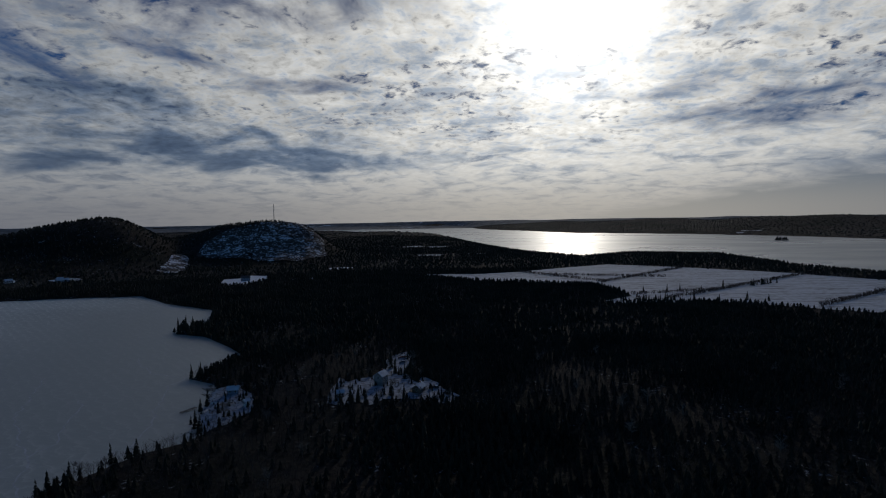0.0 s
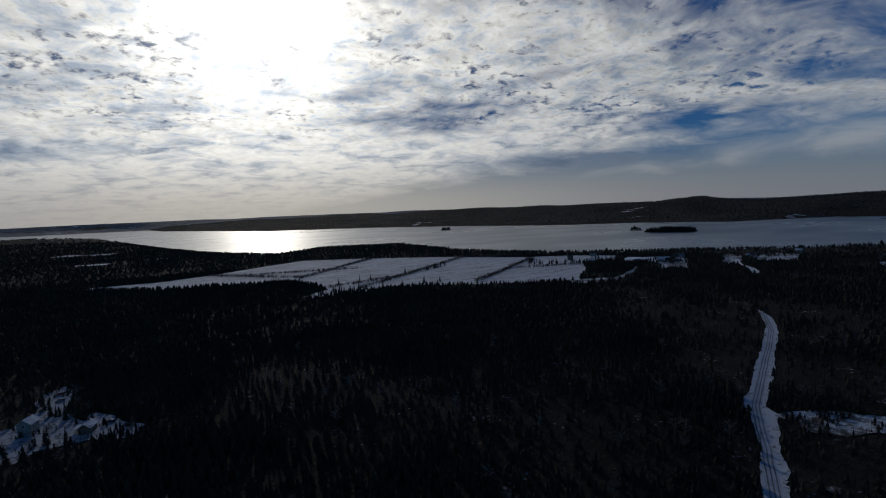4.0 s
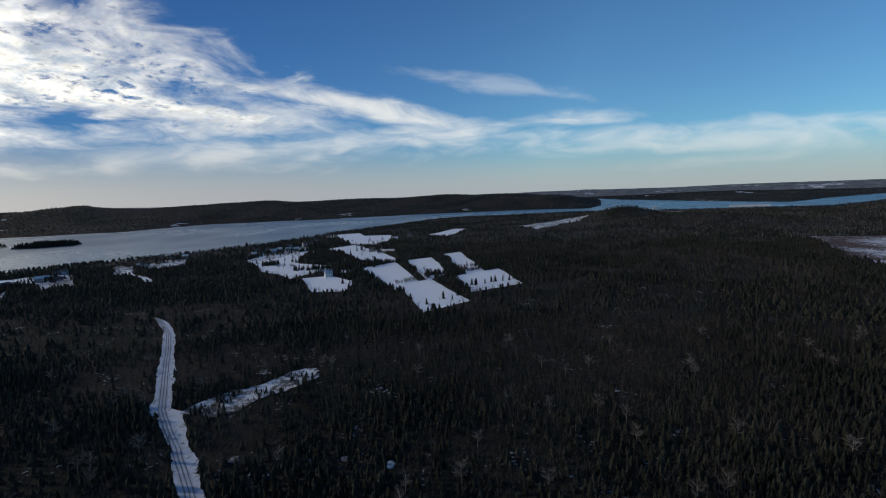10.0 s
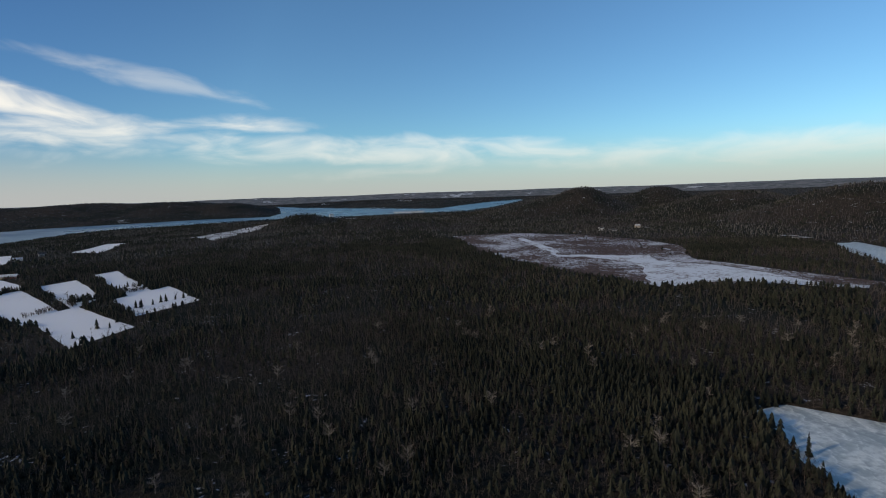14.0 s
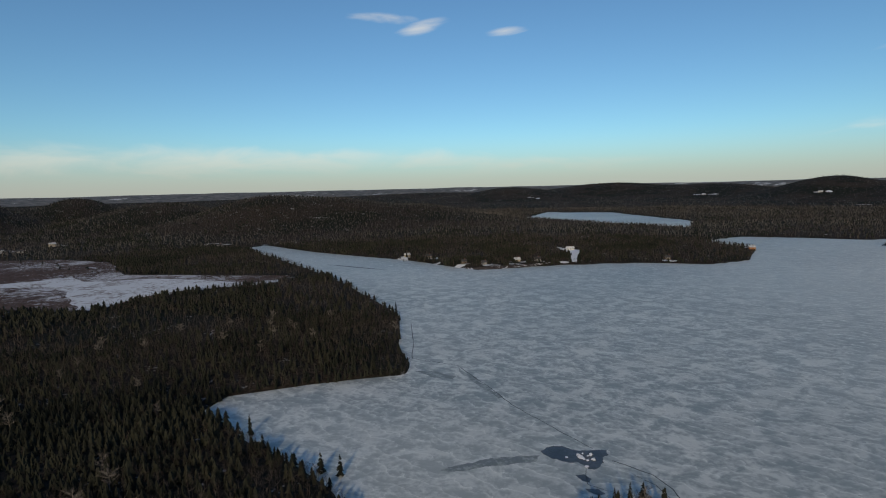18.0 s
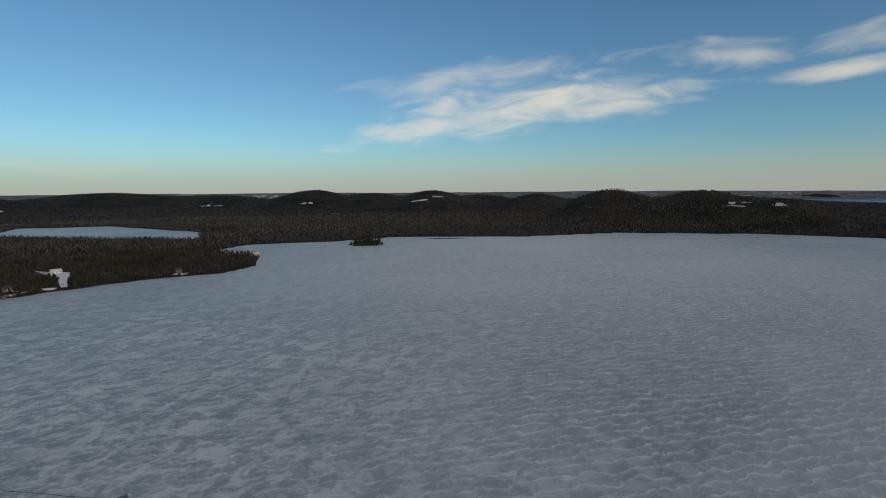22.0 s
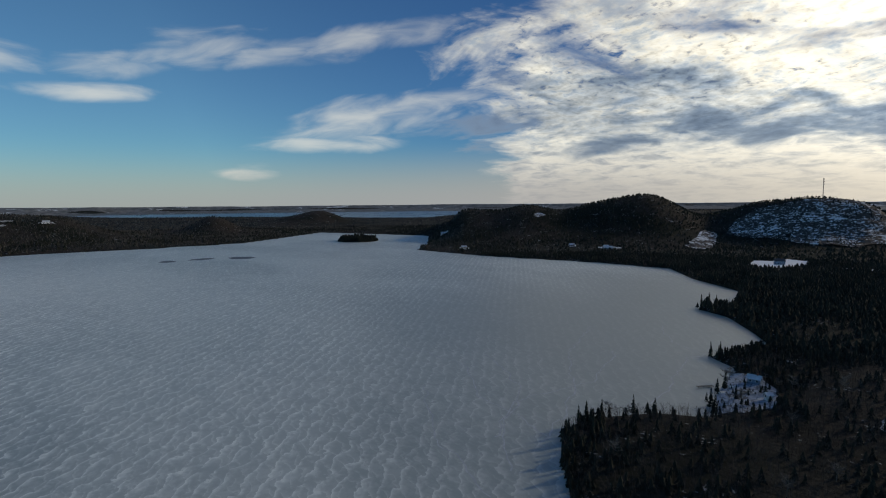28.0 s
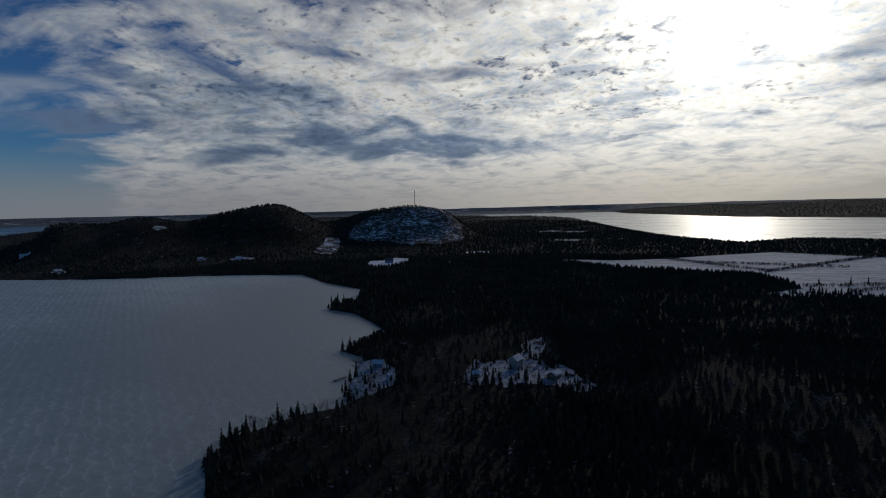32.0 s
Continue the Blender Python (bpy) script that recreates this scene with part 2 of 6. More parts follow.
def ice_look(n, pos):
    """Grey ice under low wind drifts: each crest is sharp on one side and thins out on the other."""
    fine = n.noise(pos, 0.45, 4, 0.6)
    spread = n.noise(pos, 0.012, 3, 0.5)
    wide = n.noise(n.scaled(pos, (0.0030, 0.0055, 1)), 1.0, 3, 0.5, 0.3)
    turned = n.add("ShaderNodeMapping", {"Vector": pos, "Rotation": (0, 0, radians(-145)), "Scale": (0.8, 1.0, 0)}).outputs[0]

    def crests(scale, distort, turn):
        moved = n.add("ShaderNodeMapping", {"Vector": turned, "Rotation": (0, 0, radians(turn)), "Location": (turn, turn, 0)}).outputs[0]
        return n.add("ShaderNodeTexWave", {"Vector": moved, "Scale": scale, "Distortion": distort, "Detail": 3.0, "Detail Scale": 2.2, "Detail Roughness": 0.5},
                     wave_type="BANDS", bands_direction="Y", wave_profile="SAW").outputs["Fac"]

    broken = n.noise(turned, 0.10, 4, 0.62, 0.8)
    first, second = crests(0.050, 6.5, 14.0), crests(0.066, 8.0, -24.0)
    lines = n.math("MULTIPLY", n.math("POWER", n.math("MAXIMUM", first, n.math("MULTIPLY", second, 0.85)), 3.6), n.step(n.math("ADD", n.math("MULTIPLY", broken, 0.6), n.math("MULTIPLY", fine, 0.4)), 0.34, 0.56))
    # smooth bare ice lies off the eastern shore; reach paints sunlit open lake whiter
    off = n.vmath("LENGTH", n.vmath("SUBTRACT", pos, (-120, 480, 0)))
    bare = n.step(n.math("ADD", off, n.math("MULTIPLY", wide, 260.0)), 640.0, 330.0)
    cove = n.step(n.vmath("LENGTH", n.vmath("SUBTRACT", pos, (-20, -330, 0))), 420.0, 120.0)
    reach = n.math("MULTIPLY", n.step(n.math("ADD", n.vmath("LENGTH", n.vmath("SUBTRACT", pos, (-760, -330, 0))), n.math("MULTIPLY", wide, 300.0)), 760.0, 330.0), 0.34)
    # the broad grey tones imitate bands of cloud shadow across the ice
    grey = n.mix(bare, n.mix(n.step(wide, 0.38, 0.62), (0.28, 0.32, 0.31), (0.42, 0.455, 0.43)), (0.29, 0.315, 0.295))
    crust = n.math("MULTIPLY", n.step(n.math("ADD", n.math("MULTIPLY", broken, 0.7), n.math("MULTIPLY", fine, 0.3)), 0.42, 0.60), n.math("ADD", n.step(spread, 0.30, 0.65, 0.05, 0.25), n.math("MULTIPLY", cove, 0.45)))
    snowy = n.math("MULTIPLY", n.math("MINIMUM", n.math("ADD", n.math("MAXIMUM", n.math("MULTIPLY", lines, 0.82), crust), reach), 1.0), n.math("SUBTRACT", 1.0, n.math("MULTIPLY", bare, 0.86)))
    return {"Base Color": n.mix(snowy, grey, (0.92, 0.935, 0.875)),
            "Roughness": n.math("ADD", n.math("MULTIPLY", snowy, 0.25), 0.40),
            "Normal": n.add("ShaderNodeBump", {"Height": n.math("ADD", n.math("MULTIPLY", fine, 0.3), snowy), "Distance": 0.15, "Strength": 0.3}).outputs[0]}


def thin_snow_look(n, pos):
    rows = n.noise(n.scaled(pos, (0.02, 0.16, 1)), 1.0, 4, 0.6)
    small = n.noise(pos, 0.16, 4)
    hay = n.step(n.math("ADD", n.math("MULTIPLY", rows, 0.6), n.math("MULTIPLY", small, 0.4)), 0.42, 0.66)
    return {"Base Color": n.mix(n.math("MULTIPLY", hay, 0.7), (0.62, 0.64, 0.67), (0.13, 0.115, 0.095))}


def water_look(n, pos):
    chop = n.noise(n.scaled(pos, (0.05, 0.09, 1)), 1.0, 4, 0.6)
    swell = n.noise(n.scaled(pos, (0.0022, 0.0045, 1)), 1.0, 3, 0.5)
    return {"Base Color": (0.035, 0.075, 0.11), "Roughness": n.step(swell, 0.3, 0.7, 0.26, 0.38),
            "Normal": n.add("ShaderNodeBump", {"Height": chop, "Distance": 0.8, "Strength": 0.6}).outputs[0]}


def floor_look(n, pos):
    big, mid, small = n.noise(pos, 0.006, 3), n.noise(pos, 0.05, 4), n.noise(pos, 0.4, 4)
    litter = n.mix(n.step(small, 0.35, 0.65), (0.020, 0.016, 0.013), (0.052, 0.042, 0.034))
    green = n.mix(n.step(big, 0.4, 0.6), litter, (0.014, 0.016, 0.011))
    patch = n.math("MULTIPLY", n.step(n.math("ADD", n.math("MULTIPLY", mid, 0.5), n.math("MULTIPLY", small, 0.5)), 0.60, 0.68), 0.6)
    return {"Base Color": n.mix(patch, green, (0.62, 0.65, 0.70)),
            "Normal": n.add("ShaderNodeBump", {"Height": small, "Distance": 1.5, "Strength": 0.8}).outputs[0]}


def marsh_look(n, pos):
    warp = n.add("ShaderNodeVectorMath", {0: pos, 1: n.add("ShaderNodeVectorMath", {0: n.add("ShaderNodeTexNoise", {"Vector": pos, "Scale": 0.02}).outputs["Color"],
                                                                                     3: 40.0}, operation="SCALE").outputs[0]}, operation="ADD").outputs[0]
    clump = n.noise(n.scaled(warp, (0.06, 0.20, 1)), 1.0, 5, 0.72)
    wide = n.noise(pos, 0.010, 3)
    reed = n.mix(n.step(n.noise(pos, 0.3, 3), 0.35, 0.65), (0.062, 0.040, 0.034), (0.135, 0.088, 0.074))
    f = n.step(n.math("ADD", n.math("MULTIPLY", clump, 0.6), n.math("MULTIPLY", wide, 0.4)), 0.51, 0.56)
    return {"Base Color": n.mix(n.math("MULTIPLY", f, 0.85), reed, (0.66, 0.68, 0.72))}


def rock_look(n, pos):
    seam = n.noise(n.scaled(pos, (0.03, 0.03, 0.10)), 1.0, 6, 0.7, 1.6)
    small = n.noise(pos, 0.22, 5, 0.65)
    rock = n.mix(n.step(small, 0.3, 0.7), (0.035, 0.028, 0.025), (0.11, 0.088, 0.078))
    f = n.step(n.math("ADD", n.math("MULTIPLY", seam, 0.55), n.math("MULTIPLY", small, 0.45)), 0.515, 0.565)
    return {"Base Color": n.mix(n.math("MULTIPLY", f, 0.92), rock, (0.78, 0.79, 0.81)),
            "Normal": n.add("ShaderNodeBump", {"Height": seam, "Distance": 2.0, "Strength": 0.6}).outputs[0]}


def snow_look(n, pos):
    big, small = n.noise(pos, 0.012, 4, 0.6), n.noise(pos, 0.22, 4)
    stubble = n.step(n.math("ADD", n.math("MULTIPLY", big, 0.55), n.math("MULTIPLY", small, 0.45)), 0.58, 0.70)
    return {"Base Color": n.mix(n.math("MULTIPLY", stubble, 0.45), (0.80, 0.82, 0.85), (0.42, 0.40, 0.36)),
            "Normal": n.add("ShaderNodeBump", {"Height": small, "Distance": 0.35, "Strength": 0.4}).outputs[0]}


def broken_snow_look(n, pos):
    big, small = n.noise(pos, 0.05, 4, 0.6), n.noise(pos, 0.3, 4, 0.6)
    gone = n.step(n.math("ADD", n.math("MULTIPLY", big, 0.5), n.math("MULTIPLY", small, 0.5)), 0.44, 0.56)
    return {"Base Color": n.mix(n.math("MULTIPLY", gone, 0.9), (0.66, 0.69, 0.72), (0.075, 0.062, 0.05))}


BROKEN = material("broken_snow", broken_snow_look, 0.9, 0.2)
FLOOR = material("forest_floor", floor_look, 0.95, 0.1)
ICE = material("lake_ice", ice_look, 0.5, 0.5)
WATER = material("open_water", water_look, 0.3, 0.5)
MARSH = material("marsh_reeds", marsh_look, 0.95, 0.1)
ROCK = material("granite_and_snow", rock_look, 0.9, 0.2)
THIN = material("thin_snow_on_hay", thin_snow_look, 0.85, 0.2)
SNOW = material("field_snow", snow_look, 0.75, 0.25)
SPRUCE = material("spruce_needles", mottled((0.011, 0.0132, 0.010), (0.031, 0.0325, 0.023), 0.03, 0.25), 0.85, 0.15)
TWIG = material("bare_twigs", mottled((0.040, 0.032, 0.028), (0.098, 0.081, 0.073), 0.04, 0.3), 0.9, 0.1)
PALE = material("pale_bark", mottled((0.12, 0.105, 0.09), (0.27, 0.25, 0.225), 0.5, 5.0), 0.9, 0.1)
BARK = material("bark", mottled((0.05, 0.04, 0.032), (0.11, 0.09, 0.075), 0.8, 6.0), 0.95, 0.1)
GREYICE = material("wet_grey_ice", mottled((0.10, 0.115, 0.125), (0.17, 0.19, 0.20), 0.03, 0.3), 0.35, 0.4)

# Lighter copy of the bare twigs, for far hardwoods in sun.
SUNTWIG = material("sun_paled_twigs", mottled((0.065, 0.056, 0.051), (0.135, 0.12, 0.11), 0.006, 0.1), 0.9, 0.1)
# Needle colour cooled towards blue, painting in haze over the far ridges.
HAZESPRUCE = material("haze_blue_spruce", mottled((0.012, 0.016, 0.018), (0.032, 0.039, 0.044), 0.004, 0.05), 0.9, 0.1)


def hazy_land_look(n, pos):
    """Far country: woods, bare hardwoods and snowy farmland, the woods painted pale for haze."""
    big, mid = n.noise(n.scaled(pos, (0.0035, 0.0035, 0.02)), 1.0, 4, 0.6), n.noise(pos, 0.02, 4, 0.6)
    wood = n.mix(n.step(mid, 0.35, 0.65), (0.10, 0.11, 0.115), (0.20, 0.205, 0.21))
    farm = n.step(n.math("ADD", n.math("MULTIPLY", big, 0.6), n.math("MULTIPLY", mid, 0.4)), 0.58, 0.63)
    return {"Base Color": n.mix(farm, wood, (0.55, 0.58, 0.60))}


FARLAND = material("hazy_far_country", hazy_land_look, 0.95, 0.1)


def channel_look(n, pos):
    clump, wide = n.noise(pos, 0.22, 4, 0.6, 0.6), n.noise(pos, 0.03, 3)
    reed = n.step(n.math("ADD", n.math("MULTIPLY", clump, 0.6), n.math("MULTIPLY", wide, 0.4)), 0.50, 0.60)
    return {"Base Color": n.mix(n.math("MULTIPLY", reed, 0.75), (0.70, 0.73, 0.76), (0.15, 0.10, 0.085))}


CHANNELSNOW = material("channel_snow", channel_look, 0.8, 0.2)
PALETWIG = material("pale_twigs", mottled((0.085, 0.072, 0.066), (0.205, 0.181, 0.166), 0.05, 0.5), 0.9, 0.1)

# ---------------------------------------------------------------- the lie of the land
FAR0, FARK = 2000.0, 2900.0      # past FAR0 the distance is drawn together, so that the far shores stay within reach


def near_r(R):
    """Where ground at the true distance R stands in the model."""
    R = np.asarray(R, float)
    return np.where(R < FAR0, R, FAR0 + FARK * (1 - np.exp(-(np.maximum(R, FAR0) - FAR0) / FARK)))


def level(r):
    """The height of the water level at model distance r."""
    r = np.minimum(np.asarray(r, float), FAR0 + FARK * 0.99)
    R = np.where(r < FAR0, r, FAR0 - FARK * np.log(1 - np.clip(r - FAR0, 0, None) / FARK))
    return EYE_Z * (1 - r / np.maximum(R, 1.0))


def polar(az, r):
    a = np.radians(az)
    return np.stack([-np.sin(a) * r, np.cos(a) * r], -1)


def shore(*pairs):
    """A shoreline from (direction in degrees, true distance) pairs."""
    p = np.array(pairs, float)
    return polar(p[:, 0], near_r(p[:, 1]))


def lattice(ix, iy, seed):
    h = (ix.astype(np.int64) * 374761393 + iy.astype(np.int64) * 668265263 + seed * 974711) & 0x7FFFFFFF
    h = ((h ^ (h >> 13)) * 1274126177) & 0x7FFFFFFF
    return ((h ^ (h >> 16)) & 0xFFFF) / 65535.0


def value_noise(x, y, size, seed=0, octaves=3):
    total, amp, norm = 0.0, 1.0, 0.0
    for k in range(octaves):
        u, v = x / size * 2 ** k, y / size * 2 ** k
        i, j = np.floor(u), np.floor(v)
        fu, fv = u - i, v - j
        fu, fv = fu * fu * (3 - 2 * fu), fv * fv * (3 - 2 * fv)
        a, b = lattice(i, j, seed + k), lattice(i + 1, j, seed + k)
        c, d = lattice(i, j + 1, seed + k), lattice(i + 1, j + 1, seed + k)
        total = total + amp * ((a * (1 - fu) + b * fu) * (1 - fv) + (c * (1 - fu) + d * fu) * fv)
        norm, amp = norm + amp, amp * 0.5
    return total / norm


def inside(poly, x, y):
    hit = np.zeros(x.shape, bool)
    if x.size < 3000:
        a, b = poly, np.roll(poly, -1, 0)
        px, py = x.reshape(-1, 1), y.reshape(-1, 1)
        rise = np.where(b[:, 1] == a[:, 1], 1e-9, b[:, 1] - a[:, 1])
        cross = ((a[:, 1] > py) != (b[:, 1] > py)) & (px < (b[:, 0] - a[:, 0]) * (py - a[:, 1]) / rise + a[:, 0])
        return (cross.sum(1) % 2 == 1).reshape(x.shape)
    for (x1, y1), (x2, y2) in zip(poly, np.roll(poly, -1, 0)):
        if y1 != y2:
            hit ^= ((y1 > y) != (y2 > y)) & (x < (x2 - x1) * (y - y1) / (y2 - y1) + x1)
    return hit


def edge_gap(line, x, y, closed=True):
    ends = np.roll(line, -1, 0) if closed else line[1:]
    if x.size < 3000:
        a, d = line[:len(ends)], ends - line[:len(ends)]
        px, py = x.reshape(-1, 1) - a[:, 0], y.reshape(-1, 1) - a[:, 1]
        t = np.clip((px * d[:, 0] + py * d[:, 1]) / np.maximum((d * d).sum(1), 1e-9), 0, 1)
        return np.sqrt(((px - t * d[:, 0]) ** 2 + (py - t * d[:, 1]) ** 2).min(1)).reshape(x.shape)
    best = np.full(x.shape, 1e9)
    for (x1, y1), (x2, y2) in zip(line, ends):
        dx, dy = x2 - x1, y2 - y1
        t = np.minimum(np.maximum(((x - x1) * dx + (y - y1) * dy) * (1 / max(dx * dx + dy * dy, 1e-9)), 0), 1)
        best = np.minimum(best, (x - x1 - t * dx) ** 2 + (y - y1 - t * dy) ** 2)
    return np.sqrt(best)


def rough_line(p, gap, amount, seed, closed=True):
    """The line p cut into short pieces and shaken, so that its edge is uneven."""
    p = np.asarray(p, float)
    q = np.roll(p, -1, 0) if closed else p[1:]
    out = []
    for a, b in zip(p, q):
        k = max(1, int(np.hypot(*(b - a)) / gap))
        out += [a + (b - a) * i / k for i in range(k)]
    out = np.array(out if closed else out + [p[-1]])
    out[:, 0] += (value_noise(out[:, 0], out[:, 1], gap * 3, seed, 3) - 0.5) * amount * 2
    out[:, 1] += (value_noise(out[:, 0], out[:, 1], gap * 3, seed + 50, 3) - 0.5) * amount * 2
    return out


# the frozen lake, x and y in metres, from the cove round by the far shores
LAKE = rough_line([
    (92, -236), (88, -252), (51, -262), (0, -272), (-4, -290), (6, -325), (6, -405), (58, -545),
    (135, -694), (290, -950), (262, -985), (150, -850), (11, -725), (-83, -616), (-170, -629), (-281, -627), (-375, -600), (-432, -622),
    (-520, -728), (-500, -840), (-592, -884), (-754, -784), (-883, -754), (-1038, -518), (-1249, -372), (-1378, -80),
    (-1374, 110), (-1400, 340), (-1740, 690), (-1500, 805), (-1330, 876), (-1065, 692), (-948, 586), (-750, 622), (-562, 690)], 24, 5, 3)
LAKE_EAST = rough_line([
    (-562, 690), (-440, 712), (-365, 640), (-282, 590), (-250, 508), (-264, 488), (-264, 464), (-224, 450), (-162, 385), (-176, 326), (-150, 312),
    (-143, 285), (-136, 262), (-124, 238), (-142, 220), (-156, 188), (-154, 168), (-138, 146), (-112, 122), (-80, 40), (-70, -40), (-66, -110), (-80, -138),
    (-68, -153), (-50, -147), (-30, -126), (8, -130), (24, -168), (40, -186), (64, -206), (80, -226), (92, -236)], 14, 3, 4, closed=False)
k_join = int(np.argmin(np.hypot(LAKE[:, 0] + 562, LAKE[:, 1] - 690)))
LAKE = np.vstack([LAKE[:k_join], LAKE_EAST[:-1]])
POND = rough_line(shore((167, 1640), (164.6, 1960), (158, 1900), (150.5, 1480), (150.7, 1270), (158, 1385), (164, 1560)), 30, 8, 5)
BAY = rough_line(np.vstack([
    shore((354, 1735), (351, 1560), (346, 1400), (342, 1560), (333, 1560), (326.5, 1240), (318, 1120), (310.6, 1094), (303, 1131), (294.5, 1183),
          (283, 1413), (279, 1590), (273, 1850), (268, 2197), (259, 2350), (253, 2480), (245, 2425), (240, 2460), (231, 2600), (227.5, 3300), (225, 4600),
          (224.8, 5200), (229, 4300), (231, 3800), (234, 3150), (240, 3600), (245, 4225)),
    shore((249, 5000), (251, 5900), (250.7, 3413), (252, 2915), (258, 2950), (264, 2927), (272, 2850), (280, 2740), (292, 2850), (299, 2520), (308, 2620),
          (316, 2600), (328, 3050), (337, 3431), (347, 3731), (352, 4500), (357, 5587), (359, 9000), (364, 11000), (376, 12000), (390, 12500), (405, 11500)),
    shore((420, 11500), (440, 10500), (447, 9300), (453, 8000), (449, 5400), (444, 4800), (436, 4500), (426, 3850), (417, 3500), (414, 4400),
          (410, 6000), (402, 7000), (390, 6800), (380, 6600), (372, 5600), (368, 4200), (363.4, 3000), (358, 2250))]), 60, 14, 6)
WATERS = (LAKE, POND, BAY)


def islet(cx, cy, across, deep, seed):
    """An island's outline, its long side across the view from the middle of the place."""
    a, t = math.atan2(-cx, cy), np.linspace(0, 2 * math.pi, 17)[:-1]
    u, v = np.cos(t) * across, np.sin(t) * deep
    return rough_line(np.stack([cx + u * math.cos(a) - v * math.sin(a), cy + u * math.sin(a) + v * math.cos(a)], 1), 12, 6, seed)


ISLANDS = (islet(-720, -690, 34, 17, 1), islet(-1285, 612, 55, 58, 2), islet(1478, 1035, 82, 30, 3), islet(1520, 1200, 22, 12, 4), islet(1292, 2087, 24, 14, 5))

HILLS = []


def hill(az, r, el, wide, deep, trees=9.0, turn=0.0):
    """A hill whose wooded top stands el degrees above the horizon."""
    top = EYE_Z + r * math.tan(radians(el)) - trees - float(level(r)) - 5.0
    HILLS.append((*polar(az, r), top, wide, deep, radians(az + turn)))


# ridge beyond the bay
hill(347, 4300, -0.24, 500, 300, 5)
hill(338, 4000, -0.14, 500, 300, 5)
hill(327, 3700, 0.13, 420, 330, 5)
hill(319, 3600, 0.03, 320, 330, 5)
hill(311, 3500, 0.06, 380, 350, 5)
hill(302.5, 3400, 0.18, 330, 350, 5)
hill(293, 3400, 0.02, 380, 350, 5)
hill(285, 3500, 0.12, 350, 350, 5)
hill(277, 3600, 0.10, 380, 330, 5)
hill(268, 3600, 0.10, 330, 320, 5)
hill(261, 3500, 0.10, 260, 260, 5)
hill(256, 3300, -0.32, 170, 200, 5)
hill(240, 4300, -0.55, 420, 120, 5)
hill(234, 3600, -0.95, 220, 130, 5)
# hills to the east and south
hill(248.4, 1750, -1.55, 75, 90)
hill(240, 1500, -2.35, 130, 120)
hill(218.5, 1950, 0.22, 95, 150)
hill(221.5, 1900, -0.75, 150, 160)
hill(210.8, 2250, -0.10, 105, 160)
hill(214, 2200, -1.05, 260, 160)
hill(204, 1750, -0.75, 160, 150)
hill(194, 1500, -0.02, 150, 150)
hill(187, 1500, -0.65, 140, 140)
hill(180, 1550, -1.3, 150, 140)
hill(176, 4000, -0.50, 400, 260, 5)
hill(168.5, 3300, -0.10, 260, 260, 5)
hill(158, 3600, 0.15, 380, 260, 5)
hill(149, 3500, -0.08, 320, 260, 5)
hill(139.2, 3100, 0.34, 190, 250, 5)
hill(133, 3000, 0.02, 210, 250, 5)
hill(126.3, 2800, 0.27, 170, 250, 6)
hill(121, 3000, -0.22, 200, 250, 6)
hill(115, 2500, -0.12, 150, 220, 6)
hill(107.3, 1850, 0.33, 130, 190)
hill(99, 1900, 0.15, 160, 190)
hill(93, 1850, -0.75, 110, 160)
hill(79, 1950, -1.0, 55, 80)
hill(84.6, 4650, 0.14, 60, 80, 0)
hill(88, 4650, 0.0, 150, 80, 0)
hill(81, 4650, -0.1, 160, 80, 0)
hill(70, 2600, -0.95, 130, 110)
hill(68.6, 2600, -0.55, 90, 70)
# the wooded hill and the ridge beyond the lake
hill(33.6, 1500, 0.70, 95, 150)
hill(36, 1500, 0.2, 130, 150)
hill(38.5, 1500, -0.35, 130, 150)
hill(46, 1500, -0.22, 110, 160)
hill(52, 1520, -0.50, 110, 150)
hill(26, 1550, -0.75, 120, 130)
# the granite bluff and the low cape behind it
hill(19.5, 1450, 0.10, 100, 95, 2)
hill(23.5, 1480, -0.35, 90, 90, 2)
hill(16.3, 1450, -0.75, 55, 85, 2)
hill(9, 2400, -0.95, 330, 260)
hill(0.5, 2050, -2.0, 150, 130)


